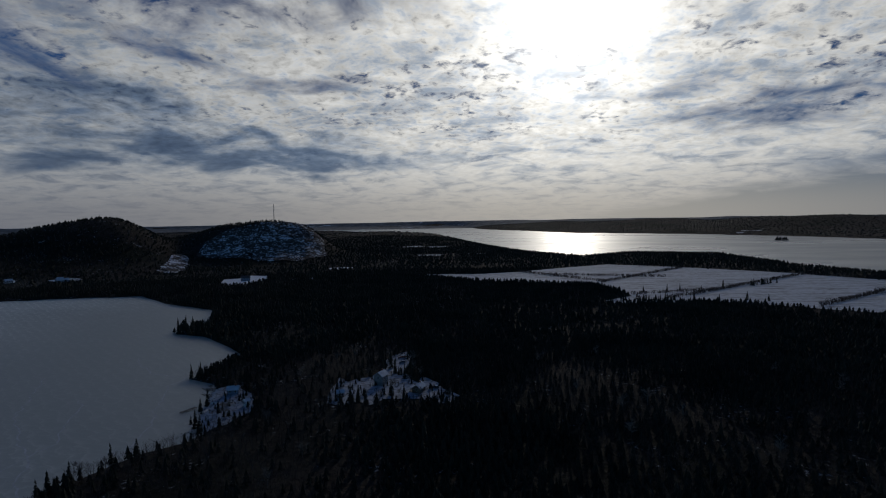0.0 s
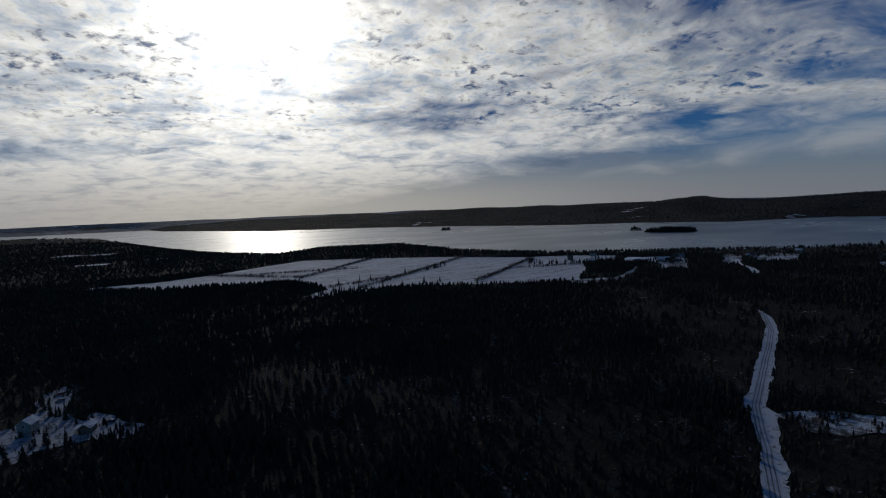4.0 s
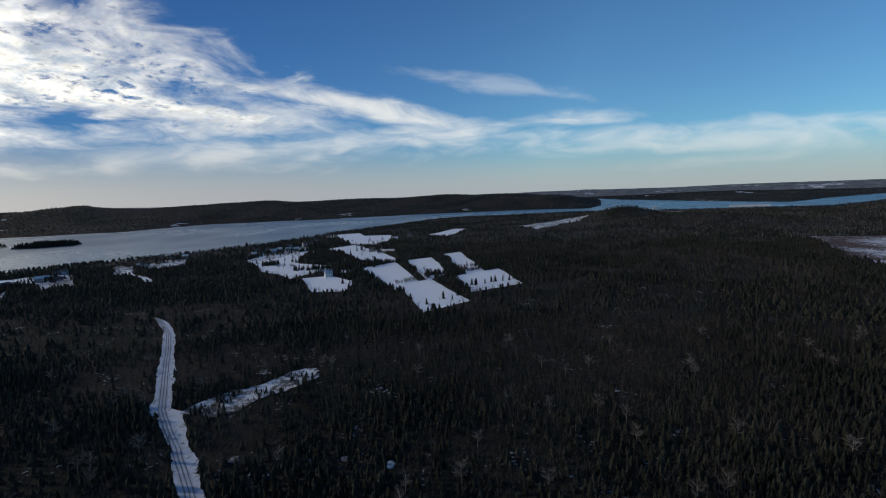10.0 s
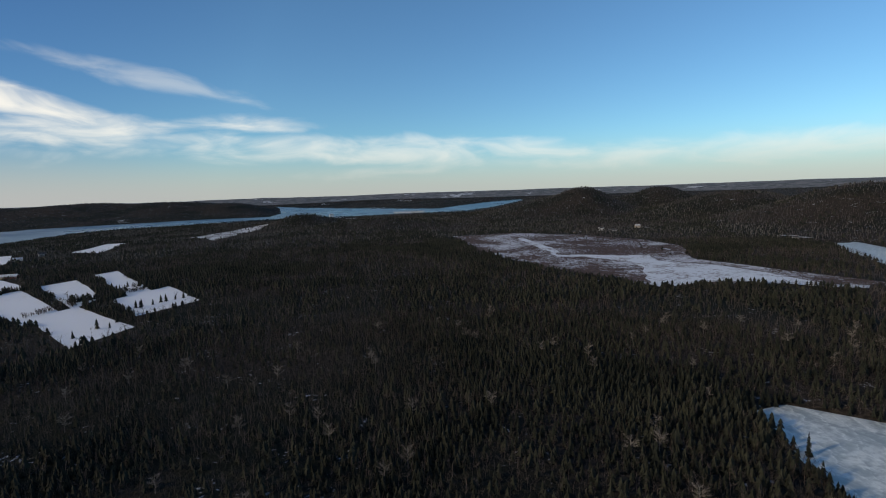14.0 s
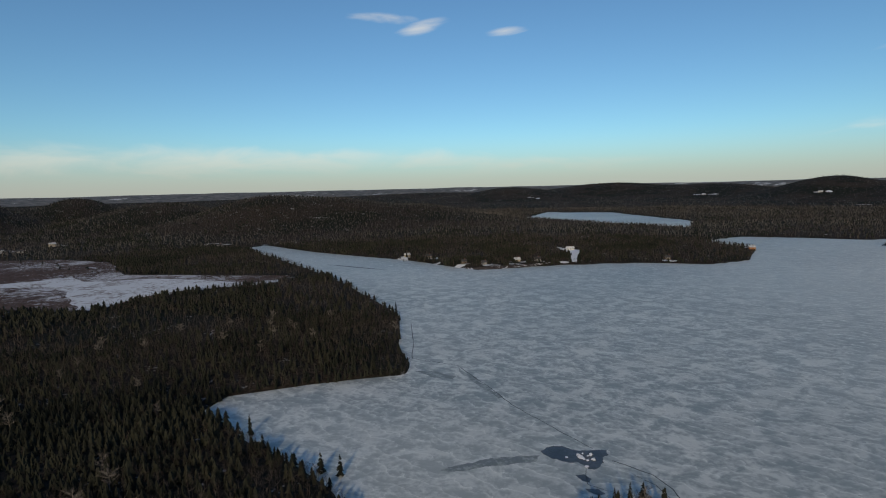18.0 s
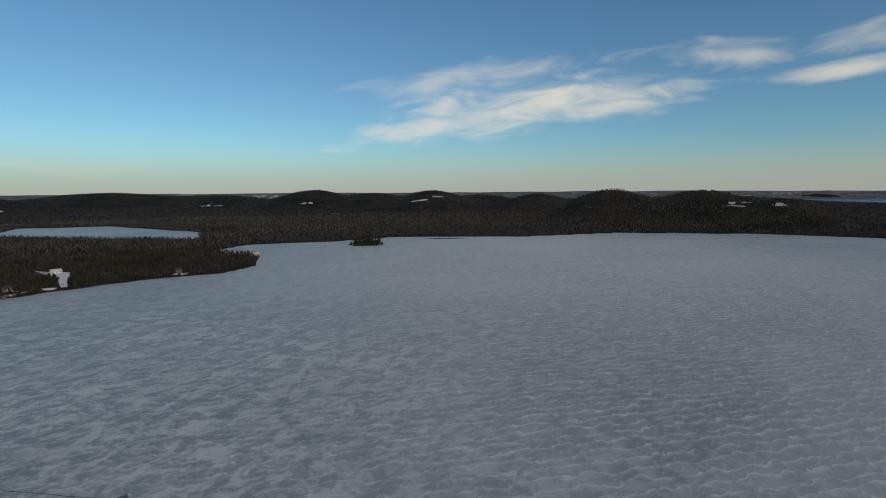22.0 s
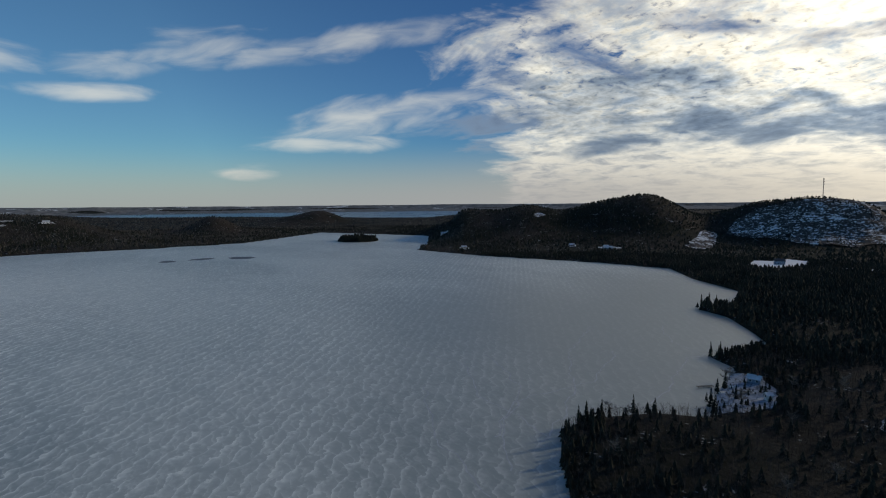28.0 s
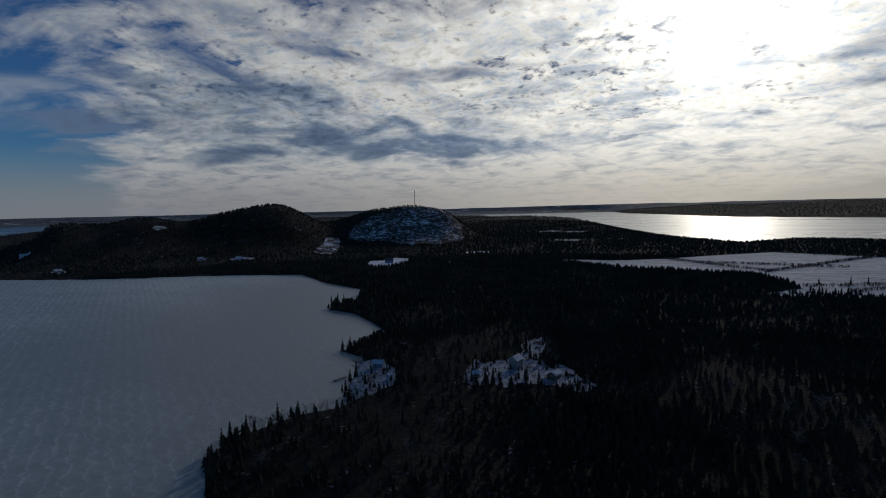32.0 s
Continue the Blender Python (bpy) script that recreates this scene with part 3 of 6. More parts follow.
def height(x, y):
    """The ground's height."""
    r = np.hypot(x, y)
    base = level(r)
    gap = np.full(x.shape, 1e9)
    wet = np.zeros(x.shape, bool)
    for p in WATERS:
        gap = np.minimum(gap, edge_gap(p, x, y))
        wet |= inside(p, x, y)
    for p in ISLANDS:
        gap = np.minimum(gap, edge_gap(p, x, y))
        wet &= ~inside(p, x, y)
    s = np.where(wet, -gap, gap)
    ramp = np.clip((s + 4) / 12, 0, 1)
    z = -2.5 + 4.0 * ramp + 3.5 * np.clip(s / 70, 0, 1)
    lift = np.zeros(x.shape)
    for cx, cy, top, wide, deep, a in HILLS:
        dx, dy = x - cx, y - cy
        u, v = dx * math.cos(a) + dy * math.sin(a), -dx * math.sin(a) + dy * math.cos(a)
        q = (u / wide) ** 2 + (v / deep) ** 2
        lift = (lift ** 4 + (max(top, 0) * np.exp(-q * 0.5)) ** 4) ** 0.25
    rim = np.clip((r - 4300) / 450, 0, 1)
    az = np.degrees(np.arctan2(-x, y)) % 360
    rim *= 1 - 0.45 * np.clip((az - 2) / 8, 0, 1) * np.clip((100 - az) / 8, 0, 1)
    lift = np.maximum(lift, rim * (EYE_Z - 12 - base) * (0.66 + 0.48 * value_noise(x, y, 520, 31, 4)))
    rolling = (value_noise(x, y, 420, 11, 3) - 0.45) * 9 * np.clip((r - 500) / 900, 0, 1) * np.clip(s / 160, 0, 1)
    small = (value_noise(x, y, 260, 12, 3) - 0.5) * 0.16 * lift * (1 + 1.6 * np.clip((r - 2600) / 500, 0, 1) * (np.cos(np.arctan2(-x, y) - radians(300)) > 0.6))
    return base + z + (lift + small) * np.clip(s / 90, 0, 1) + np.maximum(rolling, -2)


def mesh_of(name, verts, faces, mat, smooth=False):
    """A mesh object from arrays; faces all have the same number of corners."""
    verts, faces = np.asarray(verts, np.float32), np.asarray(faces, np.int32)
    me = bpy.data.meshes.new(name)
    me.vertices.add(len(verts))
    me.vertices.foreach_set("co", verts.ravel())
    k = faces.shape[1]
    me.loops.add(faces.size)
    me.loops.foreach_set("vertex_index", faces.ravel())
    me.polygons.add(len(faces))
    me.polygons.foreach_set("loop_start", np.arange(0, faces.size, k, dtype=np.int32))
    me.polygons.foreach_set("use_smooth", np.full(len(faces), smooth))
    me.update(calc_edges=True)
    me.materials.append(mat)
    return new(name, me)


def ring_grid(name, az0, az1, n_az, radii, zfun, mat):
    """A sheet laid out in rings round the middle of the place."""
    az = np.linspace(az0, az1, n_az + 1)
    xy = polar(az[None, :], np.asarray(radii)[:, None])
    x, y = xy[..., 0], xy[..., 1]
    v = np.stack([x, y, zfun(x, y)], -1).reshape(-1, 3)
    i = np.arange(len(radii) - 1)[:, None] * (n_az + 1) + np.arange(n_az)[None, :]
    f = np.stack([i, i + n_az + 1, i + n_az + 2, i + 1], -1).reshape(-1, 4)
    return mesh_of(name, v, f, mat, True)


ground = ring_grid("ground", 0, 360, 720, np.geomspace(12, 4880, 250), height, FLOOR)
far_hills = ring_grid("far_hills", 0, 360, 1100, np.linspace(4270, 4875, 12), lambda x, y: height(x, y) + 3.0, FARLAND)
tagged(far_hills, "far low hills of woods and snowy farmland, paled with painted haze", "hills", kind="structure")
tagged(ground, "dark winter forest floor with thin old snow, rolling to the horizon", "ground", kind="structure")
flat = lambda x, y: level(np.hypot(x, y))


def sea_level(x, y):
    r, az = np.hypot(x, y), np.degrees(np.arctan2(-x, y)) % 360
    return level(r) - np.where((r < 2250) & (az > 14) & (az < 97), 4.0, 0.0)


ice = ring_grid("lake_ice", 15, 235, 220, np.geomspace(5, 1990, 60), flat, ICE)
tagged(ice, "grey frozen lake laced with wind-drifted snow", "lake ice", kind="structure")
sea = ring_grid("water", 222, 456, 234, np.append(np.linspace(1000, 2200, 30), np.linspace(2300, 4860, 70)), sea_level, WATER)
tagged(sea, "open tidal bay, silvery under the low sun", "water", kind="structure")

# ---------------------------------------------------------------- snow fields, clearings, roads and the marsh
CLEAR = []       # outlines where no forest grows


def raised(pairs, z=5.0):
    """Places read on the lake's level, moved up their line of sight to ground z metres higher."""
    return np.array(pairs, float) * (1 - z / EYE_Z)


def draped(name, poly, mat, gap, up=0.35, jitter=0.0, seed=0, grow=True):
    """A sheet that lies on the ground inside the outline."""
    line = rough_line(poly, gap, jitter, seed) if jitter else rough_line(poly, gap, 0.01, seed)
    lo, hi = line.min(0), line.max(0)
    gx, gy = np.meshgrid(np.arange(lo[0], hi[0], gap), np.arange(lo[1], hi[1], gap))
    gx, gy = gx.ravel(), gy.ravel()
    keep = inside(line, gx, gy) & (edge_gap(line, gx, gy) > gap * 0.4)
    pts = [Vector(p) for p in line] + [Vector(p) for p in zip(gx[keep], gy[keep])]
    n = len(line)
    v, _, f, _, _, _ = geometry.delaunay_2d_cdt(pts, [(i, (i + 1) % n) for i in range(n)], [], 1, 1e-4)
    v = np.array([(p.x, p.y) for p in v])
    z = height(v[:, 0], v[:, 1]) + up
    if grow:
        CLEAR.append(line)
    ob = mesh_of(name, np.column_stack([v, z]), np.array([t for t in f if len(t) == 3]), mat, True)
    return ob


def ribbon(name, line, half, mat, up=0.5, seed=0, ragged=0.0, clear=True, step=6.0):
    """A strip of ground along a line, of the given half width."""
    p = rough_line(line, step, 0.3, seed, closed=False)
    t = np.gradient(p, axis=0)
    t /= np.linalg.norm(t, axis=1)[:, None]
    nrm = np.stack([-t[:, 1], t[:, 0]], 1)
    wob = 1 + ragged * (value_noise(p[:, 0], p[:, 1], step * 2.5, seed + 7, 2) - 0.5) * 2
    wob2 = 1 + ragged * (value_noise(p[:, 0], p[:, 1], step * 2.5, seed + 9, 2) - 0.5) * 2
    across = [p + nrm * (half * wob)[:, None], p + nrm * (half * 0.3), p - nrm * (half * 0.3), p - nrm * (half * wob2)[:, None]]
    rows = np.stack(across, 1)
    z = height(p[:, 0], p[:, 1])[:, None] + up
    v = np.concatenate([rows, np.broadcast_to(z[..., None], rows.shape[:2] + (1,))], -1).reshape(-1, 3)
    i = np.arange(len(p) - 1)[:, None] * 4 + np.arange(3)[None, :]
    f = np.stack([i, i + 1, i + 5, i + 4], -1).reshape(-1, 4)
    if clear:
        CLEAR.append(np.vstack([across[0], across[3][::-1]]))
    return mesh_of(name, v, f, mat, True)


def snow_field(pairs, gap=14, jitter=3.0, seed=0, label="open field under clean white snow", z=5.0, name="snow_field", mat=None):
    line = raised(pairs, z)
    far = np.hypot(line[:, 0], line[:, 1])
    line = line * np.where(far < np.median(far), 0.932, 1.0)[:, None]      # the near edge lies hidden behind the trees before it
    return tagged(draped(name, line, mat or SNOW, gap, 0.4, jitter, seed), label, "field", kind="structure")


# farm fields on the slope above the bay
for k, line in enumerate((
        [(708, 86), (759, 40), (618, 6), (565, 32)], [(561, 28), (588, -8), (489, -43), (449, 1)], [(775, 24), (803, -14), (670, -32), (619, -3)], [(840, -34), (860, -63), (654, -83), (635, -57)],
        [(602, -36), (650, -95), (571, -111), (534, -49)], [(636, 149), (648, 116), (594, 78), (572, 89), (575, 125)])):
    snow_field(line, 12, 2.0, 1 + k, z=0.0)
snow_field([(870, 290), (922, 283), (943, 249), (984, 217), (970, 199), (866, 202), (794, 189), (801, 134), (775, 127), (727, 154), (685, 174), (732, 203), (763, 235)], 12, 4, 7, z=0.0)
snow_field([(1007, 183), (1073, 141), (994, 96), (852, 42), (818, 44), (842, 102), (920, 139)], 12, 4, 8, z=0.0)
snow_field([(1412, 238), (1430, 169), (1324, 146), (1320, 74), (1230, 79), (1131, 113), (1181, 159)], 14, 4, 9, z=0.0)
snow_field([(1377, -18), (1438, -90), (1420, -128), (1299, -66)], seed=10, z=0.0)
snow_field([(949, 312), (1006, 284), (1123, 252), (1042, 226), (961, 253), (902, 284)], 8, 7, 19, "snowy village gardens between the houses", 0.0, "village_gardens", BROKEN)
snow_field([(1644, -300), (1930, -640), (1705, -547), (1457, -331)], seed=11, jitter=14, mat=BROKEN, label="rough snowy pasture on a wooded rise")
# salt-hay fields along the bay, parted by hedgerows
HAY = [(-84, 912), (34, 900), (114, 934), (185, 983), (310, 1062), (419, 981), (471, 933), (555, 847), (627, 740), (695, 700), (742, 627), (696, 588), (625, 594), (480, 463), (418, 494), (369, 529), (315, 566), (273, 588), (230, 574), (175, 578),
       (172, 596), (212, 630), (207, 718), (190, 752), (60, 788), (-3, 836)]
tagged(draped("hay_fields", HAY, THIN, 10, 0.4, 2.5, 12), "salt-hay fields under thin streaked snow", "field", kind="structure")
# wild meadows among the trees
snow_field([(871, 455), (924, 450), (932, 417), (880, 399), (876, 428), (841, 436)], 7, 3, 17, z=0.0, mat=BROKEN, label="rough brushy meadow with patches of snow")
snow_field([(848, 501), (880, 483), (834, 452), (825, 479)], 7, 3, 18, z=0.0, mat=BROKEN, label="rough brushy meadow with patches of snow")
snow_field([(757, 554), (784, 544), (775, 511), (708, 466), (706, 491), (682, 489), (694, 508)], 7, 4, 20, z=0.0, mat=BROKEN, label="rough brushy meadow with patches of snow")

tagged(draped("meadow_strip", [(464, 467), (487, 467), (502, 457), (522, 446), (554, 457), (614, 489), (654, 511), (588, 463), (553, 451), (510, 429), (485, 435), (466, 443), (453, 452)], BROKEN, 5, 0.4, 2.5, 24), "brushy snowy strip running up from the hay fields", "meadow", kind="structure")
tagged(draped("bay_meadow", [(693, 579), (736, 597), (744, 576), (775, 558), (781, 521), (720, 479), (692, 493), (696, 527), (671, 552)], SNOW, 6, 0.4, 4.0, 25), "snowy meadow behind the shore trees of the bay", "meadow", kind="structure")
tagged(draped("house_field", [(709, 677), (741, 625), (705, 599), (649, 587), (617, 594), (568, 533), (528, 505), (495, 497), (475, 499), (607, 633)], THIN, 7, 0.55, 2.5, 26), "snowy field beside houses above the bay", "field", kind="structure")


# Trodden snow, its colour dimmed and blued for the tree shade it lies in.
def yard_look(n, pos):
    tyre = n.noise(n.scaled(pos, (0.25, 0.7, 1)), 1.0, 4, 0.6, 1.0)
    small = n.noise(pos, 0.6, 4)
    return {"Base Color": n.mix(n.math("MULTIPLY", n.step(n.math("ADD", n.math("MULTIPLY", tyre, 0.6), n.math("MULTIPLY", small, 0.4)), 0.46, 0.62), 0.75), (0.36, 0.40, 0.46), (0.06, 0.054, 0.05))}


YARD = material("trodden_shaded_snow", yard_look, 0.85, 0.2)
# clearing round two houses in the wood
CLEARING = [(-71, 312), (-65, 303), (-52, 312), (-46, 326), (-47, 360), (-35, 374), (-31, 343), (-32, 319), (-25, 300), (-20, 312), (-8, 292), (0, 276), (-4, 264),
            (-12, 265), (-19, 272), (-28, 274), (-37, 274), (-44, 264), (-52, 270), (-59, 262), (-68, 268), (-72, 288)]
tagged(draped("house_clearing", CLEARING, YARD, 4, 0.4, 3.2, 30), "snowy clearing in dark woods with tyre tracks", "clearing", kind="structure")
POINT = [(-150, 306), (-128, 300), (-112, 282), (-106, 262), (-112, 246), (-124, 240), (-135, 262), (-142, 285)]
tagged(draped("cabin_point", POINT, YARD, 4, 0.3, 2.2, 31), "small snow-covered point on a frozen lake shore", "clearing", kind="structure")
tagged(draped("bluff_yard", [(-368, 790), (-394, 872), (-371, 887), (-372, 930), (-335, 925), (-318, 870), (-325, 800), (-341, 780)], SNOW, 8, 0.5, 4, 32),
       "open snowy yard below a rocky hill", "clearing", kind="structure")


def snow_patch(x, y, across, deep, seed, label="small snowy clearing on a wooded hillside"):
    """A small snowy opening in far woods, longer across than deep."""
    return tagged(draped("snow_patch", islet(x, y, across * (0.85 if across < 40 else 0.6), deep * 0.6, seed), BROKEN if seed % 4 else SNOW, 6, 0.6, min(14, deep * 0.55), seed), label, "clearing", kind="structure")


for k, (x, y, across, deep) in enumerate((
        (-230, 1060, 50, 28), (-255, 865, 45, 18), (-140, 1800, 70, 50), (-60, 1780, 60, 40), (-60, 1400, 60, 30), (60, 1440, 50, 30), (-1127, 785, 14, 20), (-869, 659, 16, 26),
        (-732, 833, 14, 22), (-663, 862, 26, 26), (-976, 981, 16, 22), (0, -735, 13, 26), (-32, -715, 14, 10), (-75, -655, 8, 8), (-144, -650, 8, 9), (-168, -652, 9, 9), (-62, -642, 12, 12), (-104, -633, 14, 9), (-136, -640, 10, 10), (-30, -672, 12, 12), (-196, -644, 9, 8), (-330, -622, 12, 8))):
    snow_patch(x, y, across, deep, 60 + k)
for k, (x, y, across, deep) in enumerate((
         (-498, -715, 14, 14), (345, -985, 34, 26), (-1771, -2107, 36, 60), (-1560, -1710, 60, 40), (-2050, -1530, 110, 70),
        (-1570, -2632, 60, 70), (-704, -2823, 40, 60), (-1720, -170, 48, 40), (-1735, -70, 20, 36), (726, -890, 28, 20), (696, -969, 34, 20), (664, -1051, 20, 20))):
    for j in range(2):
        snow_patch(x + (j - 0.5) * across * 0.9, y + (0.5 - j) * deep * 0.5, across * (0.62 if j else 0.45), deep * (0.3 if j else 0.45), 90 + k + 30 * j)
for k, (x, y, across, deep) in enumerate((
        (1993, -961, 95, 50), (2190, -1400, 110, 40), (3800, -1690, 60, 50), (2901, -1625, 120, 30), (3508, -2223, 90, 60), (3273, -2845, 110, 60), (3378, -3100, 90, 60),
        (2800, 380, 80, 70), (2440, 1114, 60, 30), (2516, 976, 40, 30), (2622, 610, 30, 26), (1486, 2668, 70, 60), (2385, 1900, 90, 40), (2182, 1723, 50, 30), (2863, -252, 70, 30))):
    for j in range(3):
        snow_patch(x + (j - 1) * across * 0.6, y + (j % 2) * deep * 0.5, across * (0.4, 0.26, 0.5)[j], deep * (0.4, 0.5, 0.3)[j], 220 + k + 30 * j)
for k, (x, y, q) in enumerate(((187, 76, 2.0), (184, 44, 1.8), (182, 30, 1.6), (172, 56, 1.6), (177, 16, 1.8))):
    tagged(draped("snow_patch", islet(x, y, q, q * 1.5, 150 + k), BROKEN, 1.5, 0.3, 1.2, 150 + k), "little snow-filled gap between the trees", "clearing", kind="structure")

# the marsh east of the lake, with its frozen channel
MARSH_EDGE = [(860, -665), (822, -780), (680, -835), (520, -820), (420, -760), (340, -640), (210, -604), (132, -596), (146, -560), (215, -515), (262, -440), (340, -455), (455, -468), (600, -520)]
tagged(draped("marsh", MARSH_EDGE, MARSH, 16, 0.5, 6, 40), "rusty brown marsh with streaks of snow", "marsh", kind="structure")
CHANNEL = [(491, -564), (466, -586), (434, -601), (406, -624), (391, -631), (354, -593), (326, -594), (294, -601), (245, -586), (206, -567), (169, -550), (139, -564), (136, -549), (162, -528), (192, -529), (221, -519), (239, -500), (252, -475), (256, -452),
           (265, -442), (280, -446), (343, -538), (374, -567), (413, -572), (448, -563), (478, -548), (540, -592), (630, -648), (717, -706), (713, -717), (622, -662), (530, -606)]
tagged(draped("frozen_channel", CHANNEL, CHANNELSNOW, 8, 0.75, 6, 41, grow=False), "snow-covered frozen stream winding through a marsh", "stream", kind="structure")

tagged(draped("house_lawn", [(-229, -790), (-251, -730), (-238, -698), (-215, -640), (-207, -642), (-225, -697), (-227, -738)], SNOW, 5, 0.5, 3, 47), "steep snowy lawn running down to the lake", "lawn", kind="structure")
tagged(draped("shore_rocks", [(-63, -640), (-84, -616), (-112, -620), (-156, -629), (-191, -644), (-156, -636), (-112, -629), (-84, -625)], ROCK, 3, 0.6, 1.2, 48), "low rocky spit edged with snow", "rocks", kind="structure")

# the granite bluff
FACE = [(-598, 1185), (-612, 1255), (-573, 1296), (-469, 1335), (-445, 1385), (-402, 1378), (-345, 1358), (-312, 1265), (-352, 1180), (-427, 1155), (-480, 1172)]


def rock_sheet(name, outline, seed, label):
    ob = draped(name, outline, ROCK, 6, 1.2, 5, seed)
    me = ob.data
    co = np.zeros(len(me.vertices) * 3, np.float32)
    me.vertices.foreach_get("co", co)
    co = co.reshape(-1, 3)
    co[:, 2] += np.abs(value_noise(co[:, 0], co[:, 1], 26, seed, 3) - 0.5) * 9 + np.round(value_noise(co[:, 0], co[:, 1], 60, seed + 5, 2) * 4) * 1.2 - 2
    me.vertices.foreach_set("co", co.ravel())
    me.polygons.foreach_set("use_smooth", np.zeros(len(me.polygons), bool))
    return tagged(ob, label, "cliff", kind="structure")


rock_sheet("granite_bluff", FACE, 43, "bare granite hillside with snow caught on its ledges")
rock_sheet("rock_slide", [(-573, 985), (-612, 1085), (-634, 1165), (-606, 1172), (-530, 1010), (-524, 960)], 44, "pale snowy rock slide below a granite hill")

# roads
ROADSNOW = [(449.6, 233), (409, 205), (342, 174.4), (293.3, 153.7), (256.4, 136), (243.6, 133), (229.6, 124), (213.3, 110.5), (194.3, 99.3), (174.3, 89.3), (153.9, 77.7), (118, 55), (120, 49),
            (154, 69), (174.5, 80), (188.3, 86), (201, 95.7), (223.3, 107.3), (236, 113), (241, 121), (267.5, 132.4), (293, 142.7), (332.5, 162), (383.6, 184.4), (425.7, 209.5)]
ROAD = [(118, 52), (154, 73.2), (167, 80.8), (179.6, 88.3), (197.5, 98.6), (217.2, 111.5), (238.7, 124.4), (256.4, 132.2), (293.2, 148.7), (341.8, 170), (383.9, 189.4), (446, 228)]


def road_snow_look(n, pos):
    tall = n.noise(pos, 0.5, 4, 0.65)
    wide = n.noise(pos, 0.06, 3)
    weed = n.step(n.math("ADD", n.math("MULTIPLY", tall, 0.65), n.math("MULTIPLY", wide, 0.35)), 0.52, 0.62)
    return {"Base Color": n.mix(n.math("MULTIPLY", weed, 0.8), (0.58, 0.61, 0.66), (0.10, 0.088, 0.075)),
            "Normal": n.add("ShaderNodeBump", {"Height": tall, "Distance": 0.5, "Strength": 0.6}).outputs[0]}


ROADSIDE = material("roadside_snow", road_snow_look, 0.85, 0.2)
verge = draped("road", ROADSNOW, ROADSIDE, 2.0, 0.45, 0.9, 21)
tagged(verge, "snow-covered forest road with brushy snowy verges", "road", kind="structure")
RUT = material("wet_rut", mottled((0.13, 0.13, 0.14), (0.26, 0.26, 0.28), 0.3, 2.0), 0.7, 0.3)
bed = ribbon("road_bed", ROAD, 2.1, material("packed_road_snow", mottled((0.42, 0.45, 0.50), (0.58, 0.61, 0.66), 0.12, 1.2), 0.75, 0.25), 0.52, 21, 0.1, clear=False, step=4)
tagged(bed, "packed snow on the crown of a forest road", "road", kind="structure")
for k, off in enumerate((-1.35, 0.0, 1.35)):
    line = np.array(ROAD, float)
    t = np.gradient(line, axis=0)
    t /= np.linalg.norm(t, axis=1)[:, None]
    rut = ribbon("wheel_rut", line + np.stack([-t[:, 1], t[:, 0]], 1) * off, 0.24, RUT, 0.58, 21, 0.6, clear=False, step=4)
    tagged(rut, "dark wheel rut worn through the road snow", "wheel rut", kind="structure")
lane = draped("road", [(758, 446), (765, 436), (797, 442), (747, 409), (707, 369), (668, 342), (661, 347), (702, 377), (743, 415), (741, 428)], SNOW, 5, 0.6, 1.5, 22)
tagged(lane, "snow-covered lane bending out of the wood", "road", kind="structure")
side = draped("side_clearing", [(236, 115), (251, 108), (261.3, 96), (269.6, 84.2), (288, 75), (291, 62), (276, 58), (264, 66), (255, 72), (246, 83), (234, 88), (227, 99), (232, 108)], BROKEN, 2.0, 0.4, 2.6, 23)
tagged(side, "narrow snowy clearing beside a forest road", "clearing", kind="structure")

# dark wet ice, open leads and cracks on the lake
LAKEPIECES = []


def on_ice(name, pairs, mat, label, jitter=0.8, gap=3.0, seed=0, up=0.004, category="ice"):
    line = rough_line(pairs, gap, jitter, seed)
    v, _, f, _, _, _ = geometry.delaunay_2d_cdt([Vector(p) for p in line], [(i, (i + 1) % len(line)) for i in range(len(line))], [], 1, 1e-4)
    ob = mesh_of(name, [(p.x, p.y, up) for p in v], np.array([t for t in f if len(t) == 3]), mat)
    return tagged(ob, label, category, kind="structure")


def ice_line(name, pairs, half, mat, label, seed, up=0.012, wander=1.5, category="crack"):
    p = rough_line(pairs, 3.0, wander, seed, closed=False)
    t = np.gradient(p, axis=0)
    t /= np.linalg.norm(t, axis=1)[:, None]
    nrm = np.stack([-t[:, 1], t[:, 0]], 1) * (half * (0.5 + value_noise(p[:, 0], p[:, 1], 9, seed, 2)))[:, None]
    v = np.column_stack([np.vstack([p + nrm, p - nrm]), np.full(2 * len(p), up)])
    i = np.arange(len(p) - 1)
    return tagged(mesh_of(name, v, np.stack([i, i + 1, i + 1 + len(p), i + len(p)], 1), mat), label, category, kind="structure")


BLACKICE = material("black_water", mottled((0.020, 0.024, 0.028), (0.045, 0.05, 0.055), 0.05, 0.6), 0.45, 0.2)
POOL = [(-48, -183.2), (-52, -186.3), (-56.7, -186.8), (-61.4, -182.8), (-67.5, -182.8), (-73.6, -181.5), (-71.8, -178.1), (-69.1, -177), (-68.5, -172.8), (-63.7, -169), (-61.2, -169.8), (-60, -174.4), (-56.3, -174.3), (-53.5, -176.8), (-50.3, -178)]
SLUSH = material("dark_slush", mottled((0.045, 0.052, 0.058), (0.10, 0.112, 0.12), 0.12, 0.9), 0.3, 0.45)
on_ice("melt_pool", POOL, SLUSH, "dark slushy melt pool on the lake ice", 1.0, 0.7, 1, 0.012)
